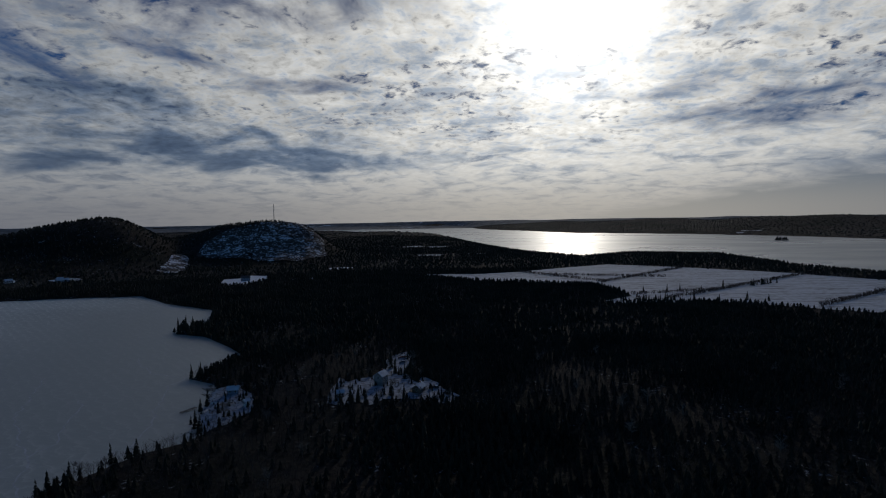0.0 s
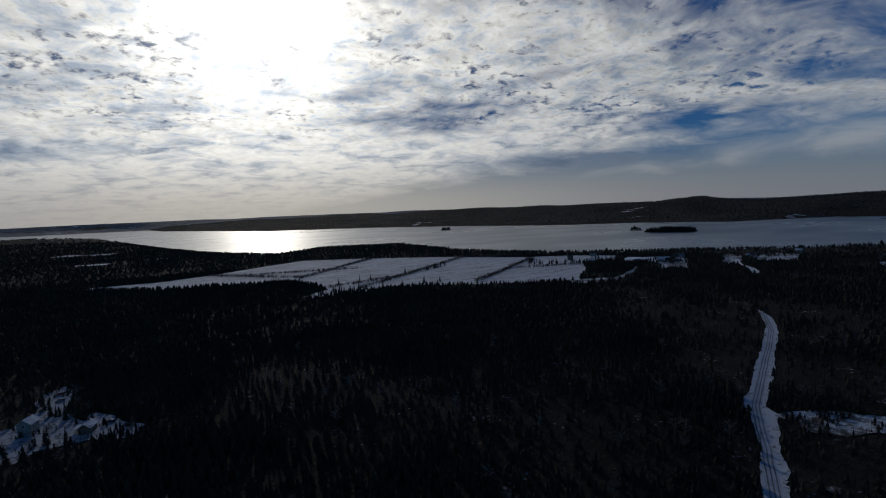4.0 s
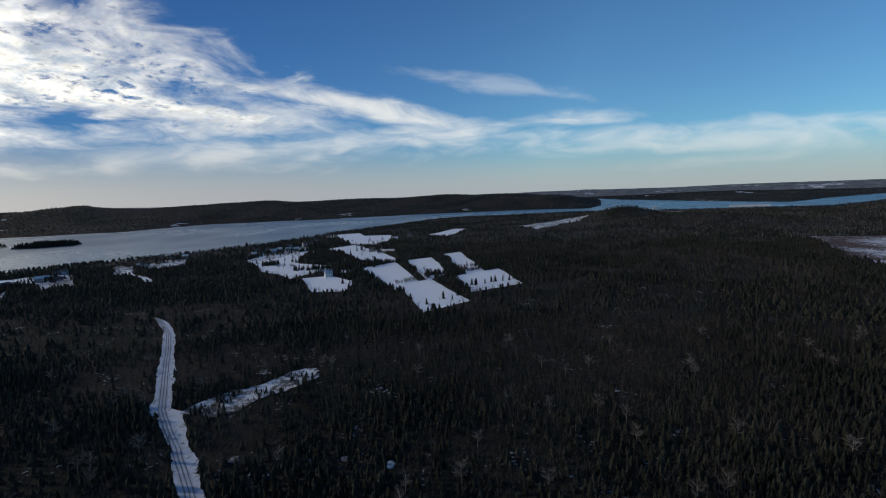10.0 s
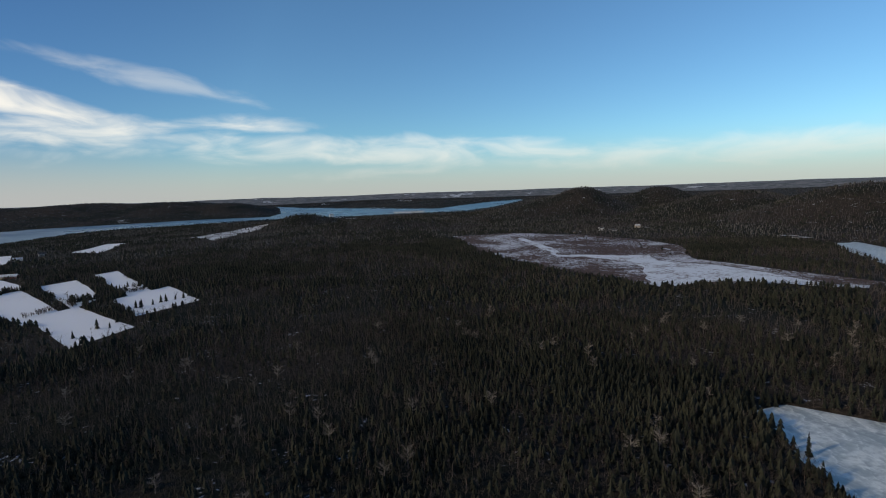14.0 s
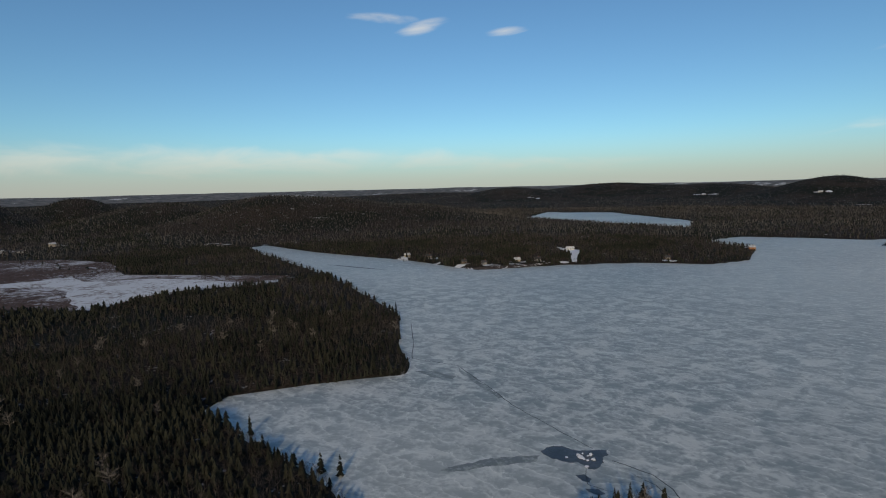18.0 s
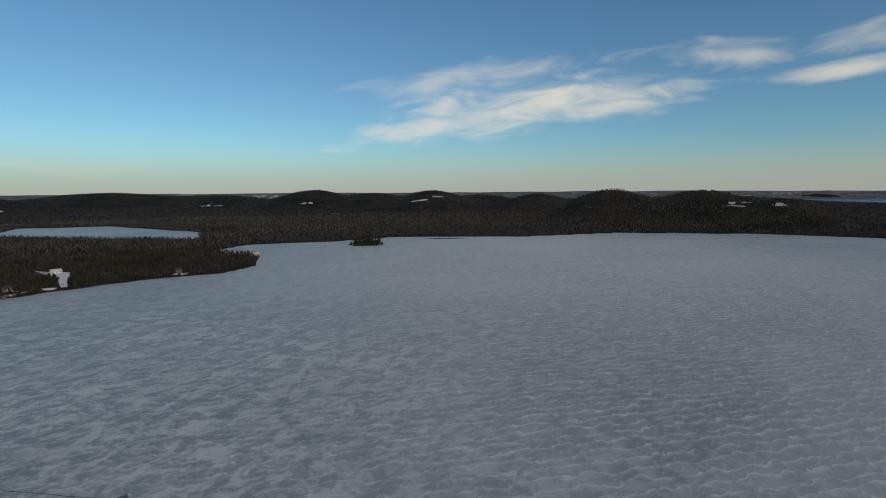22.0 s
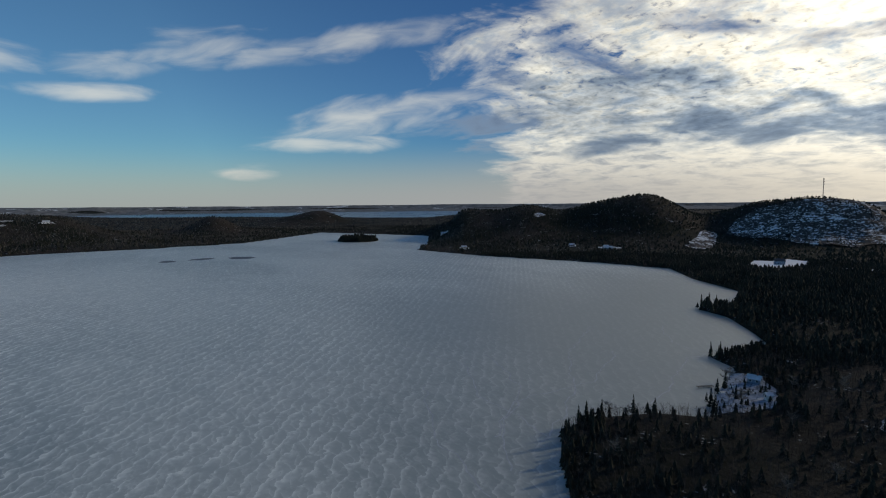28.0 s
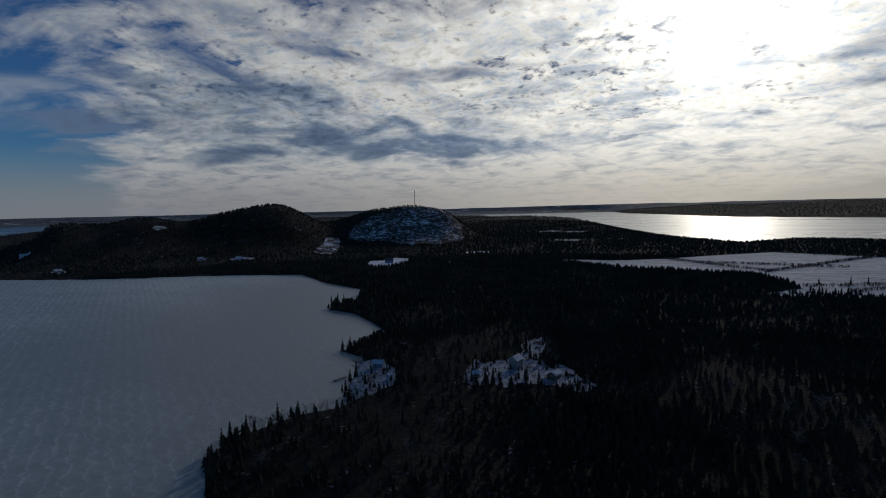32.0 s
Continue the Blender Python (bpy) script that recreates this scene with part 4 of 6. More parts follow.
on_ice("melt_pool", [(-55.8, -166.4), (-58.7, -166.7), (-60.5, -163.4), (-58.8, -161.5), (-56.6, -162.8)], SLUSH, "dark slushy melt pool on the lake ice", 0.6, 0.6, 2, 0.012)
on_ice("melt_pool", [(-56.3, -158.3), (-60.6, -157.2), (-61.9, -154.4), (-59.4, -154.1), (-56.9, -156.2)], SLUSH, "dark slushy melt pool on the lake ice", 0.6, 0.6, 3, 0.012)


def damp_look(n, pos):
    """Dampness that thins out raggedly into the drifted snow."""
    big, small = n.noise(pos, 0.12, 4, 0.6, 0.5), n.noise(pos, 0.6, 4, 0.6)
    f = n.step(n.math("ADD", n.math("MULTIPLY", big, 0.65), n.math("MULTIPLY", small, 0.35)), 0.46, 0.60)
    return {"Base Color": n.mix(f, (0.20, 0.225, 0.22), (0.40, 0.43, 0.40))}


DAMP = material("damp_ice", damp_look, 0.45, 0.4)
on_ice("wet_ice", [(-8.6, -174.8), (-17, -178), (-29.4, -181.3), (-40.6, -181.5), (-47.4, -180.5), (-43.5, -176.3), (-29.8, -176), (-19, -173.5), (-12.7, -172.6)], DAMP, "damp grey tongue of ice", 1.4, 1.2, 3)
on_ice("wet_ice", [(-2, -277.7), (-13.2, -274.7), (-23.8, -266.8), (-21.4, -262.3), (-10.8, -266.3)], DAMP, "damp grey tongue of ice", 2, 1.6, 4)
on_ice("wet_ice", [(-26, -280), (-30.7, -269.7), (-38.3, -250.8), (-43, -237), (-41, -235.4), (-34.5, -249.7), (-28, -270.8)], DAMP, "damp grey tongue of ice", 2, 1.6, 8)
g_ice = np.random.default_rng(77)
for k in range(16):
    bm = bmesh.new()
    size, sides = g_ice.uniform(0.3, 0.95), int(g_ice.integers(5, 8))
    low = [bm.verts.new((size * g_ice.uniform(0.7, 1.2) * math.cos(6.283 * i / sides), size * g_ice.uniform(0.7, 1.2) * math.sin(6.283 * i / sides), -0.05)) for i in range(sides)]
    high = [bm.verts.new((p.co.x * 0.85, p.co.y * 0.85, g_ice.uniform(0.12, 0.4))) for p in low]
    bm.faces.new(high)
    for i in range(sides):
        bm.faces.new((low[i], low[(i + 1) % sides], high[(i + 1) % sides], high[i]))
    me = bpy.data.meshes.new("ice_chunk")
    bm.to_mesh(me)
    bm.free()
    me.materials.append(SNOW)
    chunk = new("ice_chunk", me)
    chunk.matrix_world = pose(-61.5 + g_ice.normal(0, 2.0), -177.5 + g_ice.normal(0, 1.7), 0.0, 0, 0, g_ice.uniform(0, 360))
    tagged(chunk, "pale broken ice chunk in a dark melt pool", "ice chunk", "broken ice")
for k, (a, b, w) in enumerate((((-885, -680), (-940, -602), 12), ((-1035, 108), (-1037, 138), 16), ((-1035, 155), (-1050, 205), 16), ((-1008, 226), (-1033, 266), 26), ((110, -708), (23, -639), 2.0))):
    a, b = np.array(a, float), np.array(b, float)
    t = (b - a) / np.linalg.norm(b - a)
    nrm = np.array([-t[1], t[0]]) * w
    on_ice("open_lead", [a, a * 0.7 + b * 0.3 + nrm, a * 0.3 + b * 0.7 + nrm, b, a * 0.3 + b * 0.7 - nrm, a * 0.7 + b * 0.3 - nrm], BLACKICE, "narrow lead of dark open water in the ice", 2 if w > 4 else 0.6, 8, 10 + k)
for k, (line, half) in enumerate(((((-1, -299), (-14, -291), (-26.5, -283), (-38.3, -251), (-46.2, -227), (-60.2, -198), (-68, -183.6)), 0.16), (((-72, -174), (-76, -170), (-82, -163.6), (-84.6, -154.7), (-83.7, -145.4), (-84, -137)), 0.19),
                                  (((-75.7, -164.5), (-80.3, -157.6), (-82, -147)), 0.10), (((-1, -380), (-2.4, -334), (-1, -299)), 0.2), (((-60.6, -170), (-57.8, -160.7), (-62.8, -156), (-65, -155.5)), 0.10))):
    ice_line("ice_crack", line, half, BLACKICE, "dark crack running across lake ice", 5 + k, wander=0.7)
TRACK = material("packed_snow", mottled((0.36, 0.38, 0.40), (0.50, 0.52, 0.54), 0.2, 1.5), 0.8, 0.2)
for k, line in enumerate((
        [(-150, 150), (-160, 176), (-145, 205), (-152, 246), (-167, 285), (-178, 315), (-174, 345), (-180, 380)], [(-160, 176), (-185, 215), (-230, 260), (-270, 330)], [(-140, 128), (-170, 150), (-200, 190), (-260, 215)],
        [(-165, 140), (-190, 175), (-185, 230), (-215, 290)], [(-172, 330), (-205, 340), (-240, 380)], [(-130, 110), (-180, 120), (-235, 150)], [(-150, 160), (-205, 165), (-250, 190), (-320, 180)])):
    ice_line("snow_trail", line, 0.34, TRACK, "pale packed trail across lake ice", 30 + k, 0.016, 3.5, "trail")

# ---------------------------------------------------------------- forest
rng = np.random.default_rng(7)


def spruce_shape(tiers, points, seed):
    """A unit spruce: ragged skirts of boughs, one above another. Height 1, radius 1."""
    g = np.random.default_rng(seed)
    v, f = [], []
    for k in range(tiers):
        lo = 0.06 + 0.86 * (k / tiers) ** 0.95
        hi = min(1.0, lo + 1.35 / tiers * (1 - 0.25 * k / tiers) + 0.05)
        rad = (1 - lo) ** 0.65
        a0 = g.uniform(0, 6.28)
        b = len(v)
        v.append((0, 0, hi if k < tiers - 1 else 1.0))
        n = points * 2
        for i in range(n):
            q = rad * (g.uniform(0.8, 1.15) if i % 2 == 0 else g.uniform(0.42, 0.6))
            v.append((q * math.cos(a0 + 6.283 * i / n), q * math.sin(a0 + 6.283 * i / n), lo + (0 if i % 2 == 0 else 0.25 / tiers) + g.uniform(-0.02, 0.02)))
        f += [(b, b + 1 + i, b + 1 + (i + 1) % n) for i in range(n)]
    return np.array(v), np.array(f)


def bare_shape(limbs, seed, width, twigs=3):
    """A unit leafless tree: a forked trunk under a round haze of fine limbs. Height 1, radius 1."""
    g = np.random.default_rng(seed)
    v, f = [], []

    def sliver(p, q, w):
        b = len(v)
        d = g.uniform(0, 6.28)
        side = np.array([math.cos(d), math.sin(d), 0]) * w
        v.extend([p - side, p + side, q])
        f.append((b, b + 1, b + 2))

    top = np.array([g.uniform(-0.12, 0.12), g.uniform(-0.12, 0.12), 0.8])
    sliver(np.zeros(3), top, width * 1.8)
    for k in range(limbs):
        p = top * g.uniform(0.30, 0.85)
        a, e = g.uniform(0, 6.28), math.asin(g.uniform(-0.25, 1.0))
        reach = g.uniform(0.75, 1.05)
        q = np.array([reach * math.cos(e) * math.cos(a), reach * math.cos(e) * math.sin(a), 0.60 + 0.40 * reach * math.sin(e)])
        sliver(p, q, width)
        for j in range(twigs):
            m = p + (q - p) * g.uniform(0.35, 0.8)
            sliver(m, m + (q - p) * 0.35 + g.uniform(-0.30, 0.30, 3) * (1, 1, 0.6), width * 0.75)
    return np.array(v), np.array(f)


def scatter(shapes, x, y, z, tall, wide, name, mat, label, category):
    """Many trees of a few shapes, joined."""
    pick = rng.integers(0, len(shapes), len(x))
    turn = rng.uniform(0, 6.283, len(x))
    vs, fs, base = [], [], 0
    for k, (v, f) in enumerate(shapes):
        s = np.where(pick == k)[0]
        if not len(s):
            continue
        c, d = np.cos(turn[s])[:, None], np.sin(turn[s])[:, None]
        w = wide[s][:, None]
        px = (v[None, :, 0] * c - v[None, :, 1] * d) * w + x[s][:, None]
        py = (v[None, :, 0] * d + v[None, :, 1] * c) * w + y[s][:, None]
        pz = v[None, :, 2] * tall[s][:, None] + z[s][:, None]
        vs.append(np.stack([px, py, pz], -1).reshape(-1, 3))
        fs.append((f[None] + (np.arange(len(s)) * len(v))[:, None, None] + base).reshape(-1, 3))
        base += len(s) * len(v)
    return tagged(mesh_of(name, np.vstack(vs), np.vstack(fs), mat), label, category, kind="stuff")


def wooded(x, y):
    ok = np.ones(x.shape, bool)
    for p in WATERS:
        ok &= ~inside(p, x, y)
    for p in CLEAR:
        lo, hi = p.min(0), p.max(0)
        box = ok & (x > lo[0]) & (x < hi[0]) & (y > lo[1]) & (y < hi[1])
        if box.any():
            k = np.where(box)[0]
            ok[k] &= ~inside(p, x[k], y[k])
    return ok


def candidates(r0, r1, gap, seed):
    g = np.random.default_rng(seed)
    n = int(r1 / gap)
    i, j = np.meshgrid(np.arange(-n, n + 1), np.arange(-n, n + 1))
    x = (i.ravel() + g.uniform(-0.5, 0.5, i.size)) * gap
    y = (j.ravel() + g.uniform(-0.5, 0.5, i.size)) * gap
    r = np.hypot(x, y)
    k = (r > r0) & (r < r1)
    x, y = x[k], y[k]
    k = wooded(x, y)
    return x[k], y[k]


def hardwood_share(x, y):
    """How much of the wood is leafless: more in the east, less by the lake."""
    az = np.degrees(np.arctan2(-x, y)) % 360
    east = np.clip(1 - np.abs(az - 262) / 60, 0, 1)
    west = np.clip(1 - np.abs(az - 315) / 60, 0, 1) * np.clip((np.hypot(x, y) - 800) / 800, 0, 1)
    north = np.clip(1.3 - np.abs((az + 180) % 360 - 180) / 50, 0, 1) * np.clip((np.hypot(x, y) - 300) / 200, 0, 1)
    return np.clip(value_noise(x, y, 75, 41, 3) * 2.0 - 0.40 - 0.6 * north + 0.06 * east - 0.75 * west + 0.12 * np.clip(1 - np.hypot(x - 300, y + 40) / 420, 0, 1) + 0.10 * np.clip((np.hypot(x, y) - 700) / 600, 0, 1) - 0.16 * np.clip(1 - np.abs(np.hypot(x, y) - 650) / 300, 0, 1) * east + 0.5 * np.clip(1.6 - np.abs(az - 155) / 50, 0, 1) * np.clip((np.hypot(x, y) - 850) / 300, 0, 1), 0.08, 0.9)


ZONES = ((138, 400, 2.7, 3, 4, 7, 0.018), (400, 1000, 4.6, 2, 4, 4, 0.036), (1000, 2200, 9.1, 1, 4, 2, 0.085), (2200, 4285, 25.0, 1, 3, 2, 0.13))
for k, (r0, r1, gap, tiers, points, limbs, thin) in enumerate(ZONES):
    x, y = candidates(r0, r1, gap, 100 + k)
    z = height(x, y) - 0.3
    ok = z > level(np.hypot(x, y)) - 0.4
    x, y, z = x[ok], y[ok], z[ok]
    over_bay = (k == 3) & (np.cos(np.arctan2(-x, y) - radians(300)) > 0.55)
    bare = rng.random(len(x)) < hardwood_share(x, y) * np.where(over_bay, 0.05, 1.0)
    tall = rng.uniform(4.6, 6.8, len(x)) * (1 + 0.3 * (rng.random(len(x)) < 0.04)) * (0.75 + 0.5 * value_noise(x, y, 45, 61, 2))
    tall *= (0.88, 1.0, 1.0, 0.8)[k]
    wide = tall * rng.uniform(0.25, 0.37, len(x)) * (1.0, 1.35, 1.85, 3.6)[k]
    c = ~bare
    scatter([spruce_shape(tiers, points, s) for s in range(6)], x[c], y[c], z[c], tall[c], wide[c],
            "conifer_forest", SPRUCE if k < 3 else HAZESPRUCE, "dense dark green spruce and fir forest", "forest")
    c = bare
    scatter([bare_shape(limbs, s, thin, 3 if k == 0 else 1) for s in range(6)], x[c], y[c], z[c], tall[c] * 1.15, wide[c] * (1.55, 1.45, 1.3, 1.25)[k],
            "hardwood_forest", TWIG if k < 2 else SUNTWIG, "leafless grey-brown hardwoods among the conifers", "forest")

# woods on the islands
for k, p in enumerate(ISLANDS):
    lo, hi = p.min(0), p.max(0)
    gx, gy = np.meshgrid(np.arange(lo[0], hi[0], 4.5), np.arange(lo[1], hi[1], 4.5))
    x, y = gx.ravel() + rng.uniform(-2, 2, gx.size), gy.ravel() + rng.uniform(-2, 2, gx.size)
    ok = inside(p, x, y)
    x, y = x[ok], y[ok]
    tall = rng.uniform(7.0, 13.0, len(x)) * (0.45 + 0.75 * np.clip(edge_gap(p, x, y) / 9, 0, 1)) * (0.75 + 0.6 * value_noise(x, y, 22, 71, 2))
    scatter([spruce_shape(2, 4, s) for s in range(4)], x, y, height(x, y) - 0.3, tall, tall * rng.uniform(0.22, 0.34, len(x)), "island_wood", SPRUCE, "dark spruces crowding a small island", "forest")


def hedge(a, b, seed):
    """A line of leafless brush along a field's edge."""
    g = np.random.default_rng(seed)
    n = int(math.dist(a, b) / 0.6)
    t = g.random(n)
    x = (a[0] + (b[0] - a[0]) * t) * 0.95 + g.normal(0, 1.6, n)
    y = (a[1] + (b[1] - a[1]) * t) * 0.95 + g.normal(0, 1.6, n)
    tall = g.uniform(1.8, 5.6, n)
    scatter([bare_shape(5, s, 0.11, 2) for s in range(3)], x, y, height(x, y) + 0.3, tall, tall * 0.45, "hedgerow", TWIG, "leafless brown hedgerow between snowy fields", "hedge")


for k, (a, b) in enumerate((((114, 934), (224, 771)), ((419, 966), (215, 768)), ((553, 835), (245, 603)), ((619, 711), (380, 545)), ((217, 640), (339, 673)), ((156, 882), (331, 824)), ((493, 626), (607, 581)), ((627, 740), (548, 838)), ((610, 700), (560, 650)),
                            ((588, 8), (566, 30)), ((590, -6), (625, -2)), ((630, -45), (655, -75)), ((618, -25), (650, -38)), ((820, 120), (900, 160)), ((860, 200), (975, 205)), ((650, 540), (720, 600)), ((690, 480), (750, 530)))):
    hedge(tuple(np.array(a) / 0.95), tuple(np.array(b) / 0.95), 400 + k)


def copse(x0, y0, x1, y1, wide, n, seed, share=0.8):
    """A belt of trees between two points, mostly conifers."""
    g = np.random.default_rng(seed)
    t = g.random(n)
    x, y = x0 + (x1 - x0) * t + g.normal(0, wide, n), y0 + (y1 - y0) * t + g.normal(0, wide, n)
    tall = g.uniform(4.5, 9.0, n)
    z, firs = height(x, y), g.random(n) < share
    if firs.any():
        scatter([spruce_shape(3, 4, s) for s in range(4)], x[firs], y[firs], z[firs], tall[firs], tall[firs] * 0.27, "copse", SPRUCE, "dark clump of spruces in snowy fields", "trees")
    if not firs.all():
        scatter([bare_shape(8, s, 0.04) for s in range(4)], x[~firs], y[~firs], z[~firs], tall[~firs], tall[~firs] * 0.4, "copse", TWIG, "clump of leafless trees among snowy fields", "trees")


for k, (x0, y0, x1, y1, wide, n, share) in enumerate((
        (785, 232, 790, 225, 5, 60, 1.0), (1120, 335, 1225, 280, 12, 90, 0.7), (1000, 335, 1110, 305, 10, 80, 0.6), (870, 300, 940, 320, 8, 60, 0.5), (812, 192, 822, 131, 7, 110, 0.85), (835, 185, 850, 140, 8, 80, 0.8), (712, 172, 725, 99, 6, 120, 0.9), (970, 290, 1000, 240, 14, 50, 0.6), (1020, 290, 1120, 262, 14, 70, 0.6),
        (1090, 215, 1010, 195, 8, 60, 0.8), (930, 80, 1000, 110, 10, 34, 0.5), (655, 130, 640, 85, 5, 30, 0.4), (610, -20, 655, -50, 6, 60, 0.6), (590, 0, 630, -10, 4, 30, 0.5), (770, 30, 710, 78, 5, 40, 0.6), (660, -85, 690, -62, 6, 30, 0.7),
        (449, 1, 489, -43, 3, 8, 0.6), (534, -49, 571, -111, 3, 14, 0.7), (572, 89, 594, 78, 3, 6, 0.7), (1480, -335, 1880, -610, 26, 130, 0.7), (-580, 1270, -500, 1320, 10, 60, 0.6), (-500, 1175, -350, 1195, 10, 80, 0.6),
        (-430, 1240, -380, 1330, 9, 26, 0.6), (-450, 1340, -360, 1345, 9, 40, 0.7), (489, -43, 588, -8, 3, 30, 0.5), (940, 300, 1110, 250, 12, 90, 0.5), (900, 285, 960, 250, 8, 30, 0.7), (1160, 200, 1290, 240, 16, 60, 0.5), (1380, 260, 1440, 215, 14, 50, 0.8), (640, 600, 720, 500, 14, 70, 0.4), (850, 445, 930, 425, 8, 40, 0.4), (760, 545, 700, 480, 12, 50, 0.3), (-20, -706, -180, -642, 7, 90, 0.25), (10, -745, -10, -705, 8, 14, 0.3),
        (690, -935, 720, -860, 14, 60, 0.3), (360, 690, 450, 735, 3, 10, 1.0), (175, 600, 240, 585, 6, 40, 0.9), (560, 640, 620, 590, 8, 50, 0.4), (-40, 905, 100, 930, 8, 60, 0.5), (640, 740, 560, 850, 10, 70, 0.4), (470, 935, 300, 1065, 8, 80, 0.5))):
    copse(x0, y0, x1, y1, wide, n, 600 + k, share)


def brush(outline, n, seed, low=0.8, high=2.2):
    """Leafless scrub and small firs scattered inside an outline."""
    g = np.random.default_rng(seed)
    line = np.asarray(outline, float)
    lo, hi = line.min(0), line.max(0)
    x, y = g.uniform(lo[0], hi[0], n * 4), g.uniform(lo[1], hi[1], n * 4)
    k = inside(line, x, y) & (value_noise(x, y, 9, seed, 2) > 0.42)
    x, y = x[k][:n], y[k][:n]
    tall = g.uniform(low, high, len(x))
    z, firs = height(x, y) + 0.3, g.random(len(x)) < 0.25
    scatter([bare_shape(8, s, 0.05) for s in range(3)], x[~firs], y[~firs], z[~firs], tall[~firs], tall[~firs] * 0.5, "brush", TWIG, "leafless scrub poking through the snow", "brush")
    scatter([spruce_shape(3, 4, s) for s in range(3)], x[firs], y[firs], z[firs], tall[firs] * 1.3, tall[firs] * 0.42, "brush", SPRUCE, "little firs poking through the snow", "brush")


brush([(236, 115), (251, 108), (261, 96), (270, 84), (288, 75), (291, 62), (276, 58), (264, 66), (255, 72), (246, 83), (234, 88), (227, 99), (232, 108)], 480, 701, 0.9, 3.0)
brush([(174.5, 80), (188, 86), (201, 96), (223, 107), (236, 113), (241, 121), (267, 132), (268, 128), (240, 114), (225, 104), (203, 92), (189, 82)], 160, 702)
brush([(256, 138), (243, 135), (229, 126), (213, 112), (194, 101), (174, 91), (176, 88), (197, 99), (215, 109), (232, 122), (246, 130)], 120, 703)
brush(CLEARING, 300, 704, 0.6, 3.0)
brush(POINT, 120, 705, 0.6, 3.0)
for k, line in enumerate((
        [(871, 455), (924, 450), (932, 417), (880, 399), (876, 428), (841, 436)], [(848, 501), (880, 483), (834, 452), (825, 479)], [(757, 554), (784, 544), (775, 511), (708, 466), (706, 491), (682, 489), (694, 508)],
        [(949, 312), (1006, 284), (1123, 252), (1042, 226), (961, 253), (902, 284)], [(650, 620), (740, 630), (700, 560), (620, 560)], [(340, -640), (455, -690), (600, -760), (700, -800), (560, -800), (430, -740)])):
    brush(line, 110, 710 + k, 1.5, 5.0)

# ---------------------------------------------------------------- things
def part(name, bm, mat, parent, label=""):
    """Links a bmesh as one mesh object under a thing or a part."""
    me = bpy.data.meshes.new(name)
    bm.to_mesh(me)
    bm.free()
    me.materials.append(mat)
    ob = new(name, me)
    ob.parent = parent
    return tagged(ob, label)


def box(x0, y0, z0, x1, y1, z1, bevel=0.0):
    bm = bmesh.new()
    bmesh.ops.create_cube(bm, size=1, matrix=Matrix.Translation(((x0 + x1) / 2, (y0 + y1) / 2, (z0 + z1) / 2)) @ Matrix.Diagonal((x1 - x0, y1 - y0, z1 - z0, 1)))
    if bevel:
        bmesh.ops.bevel(bm, geom=bm.edges[:], offset=bevel, segments=1, affect="EDGES")
    return bm


def prism(outline, x0, x1):
    """An outline in y and z, drawn out along x."""
    bm = bmesh.new()
    a, b = [bm.verts.new((x0, y, z)) for y, z in outline], [bm.verts.new((x1, y, z)) for y, z in outline]
    bm.faces.new(a)
    bm.faces.new(b[::-1])
    for i in range(len(a)):
        j = (i + 1) % len(a)
        bm.faces.new((a[i], b[i], b[j], a[j]))
    bmesh.ops.recalc_face_normals(bm, faces=bm.faces[:])
    return bm


def rod(points, radius, sides=6, taper=0.3):
    """A tapering round bar through some points."""
    bm = bmesh.new()
    rings = []
    pts = [Vector(p) for p in points]
    for i, p in enumerate(pts):
        way = (pts[min(i + 1, len(pts) - 1)] - pts[max(i - 1, 0)]).normalized()
        q = way.to_track_quat("Z", "Y")
        r = radius * (1 - (1 - taper) * i / (len(pts) - 1))
        rings.append([bm.verts.new(p + q @ Vector((r * math.cos(6.2832 * k / sides), r * math.sin(6.2832 * k / sides), 0))) for k in range(sides)])
    for a, b in zip(rings, rings[1:]):
        for k in range(sides):
            bm.faces.new((a[k], a[(k + 1) % sides], b[(k + 1) % sides], b[k]))
    bm.faces.new(rings[0][::-1])
    bm.faces.new(rings[-1])
    return bm


def from_arrays(v, f):
    bm = bmesh.new()
    vs = [bm.verts.new(p) for p in v]
    for t in f:
        bm.faces.new([vs[i] for i in t])
    return bm


def ground_z(x, y):
    return float(height(np.array([float(x)]), np.array([float(y)]))[0])


def paint(name, c, rough=0.7, spec=0.3):
    d = tuple(min(1, v * 1.25) for v in c)
    return material(name, mottled(tuple(v * 0.8 for v in c), d, 0.6, 5.0), rough, spec)


WALLS = {"white": paint("white_clapboard", (0.62, 0.62, 0.60)), "grey": paint("grey_shingle", (0.22, 0.21, 0.20)), "brown": paint("brown_boards", (0.13, 0.085, 0.055)),
         "blue": paint("blue_grey_siding", (0.16, 0.21, 0.27)), "red": paint("barn_red", (0.23, 0.06, 0.045)), "orange": paint("varnished_logs", (0.42, 0.17, 0.06)), "tan": paint("tan_siding", (0.40, 0.34, 0.26))}
SHINGLE = paint("dark_shingles", (0.060, 0.060, 0.065))
ROOFSNOW = material("roof_snow", mottled((0.40, 0.43, 0.48), (0.62, 0.65, 0.69), 0.3, 2.0), 0.8, 0.2)
GLASS = material("window_glass", lambda n, pos: {"Base Color": (0.02, 0.025, 0.03)}, 0.08, 0.5)
TRIM = paint("white_trim", (0.60, 0.60, 0.58))
BRICK = paint("chimney_brick", (0.22, 0.09, 0.065))
STEEL = material("galvanised_steel", mottled((0.16, 0.16, 0.17), (0.26, 0.26, 0.27), 0.5, 4.0), 0.55, 0.5)
PLANK = paint("weathered_planks", (0.16, 0.145, 0.125))


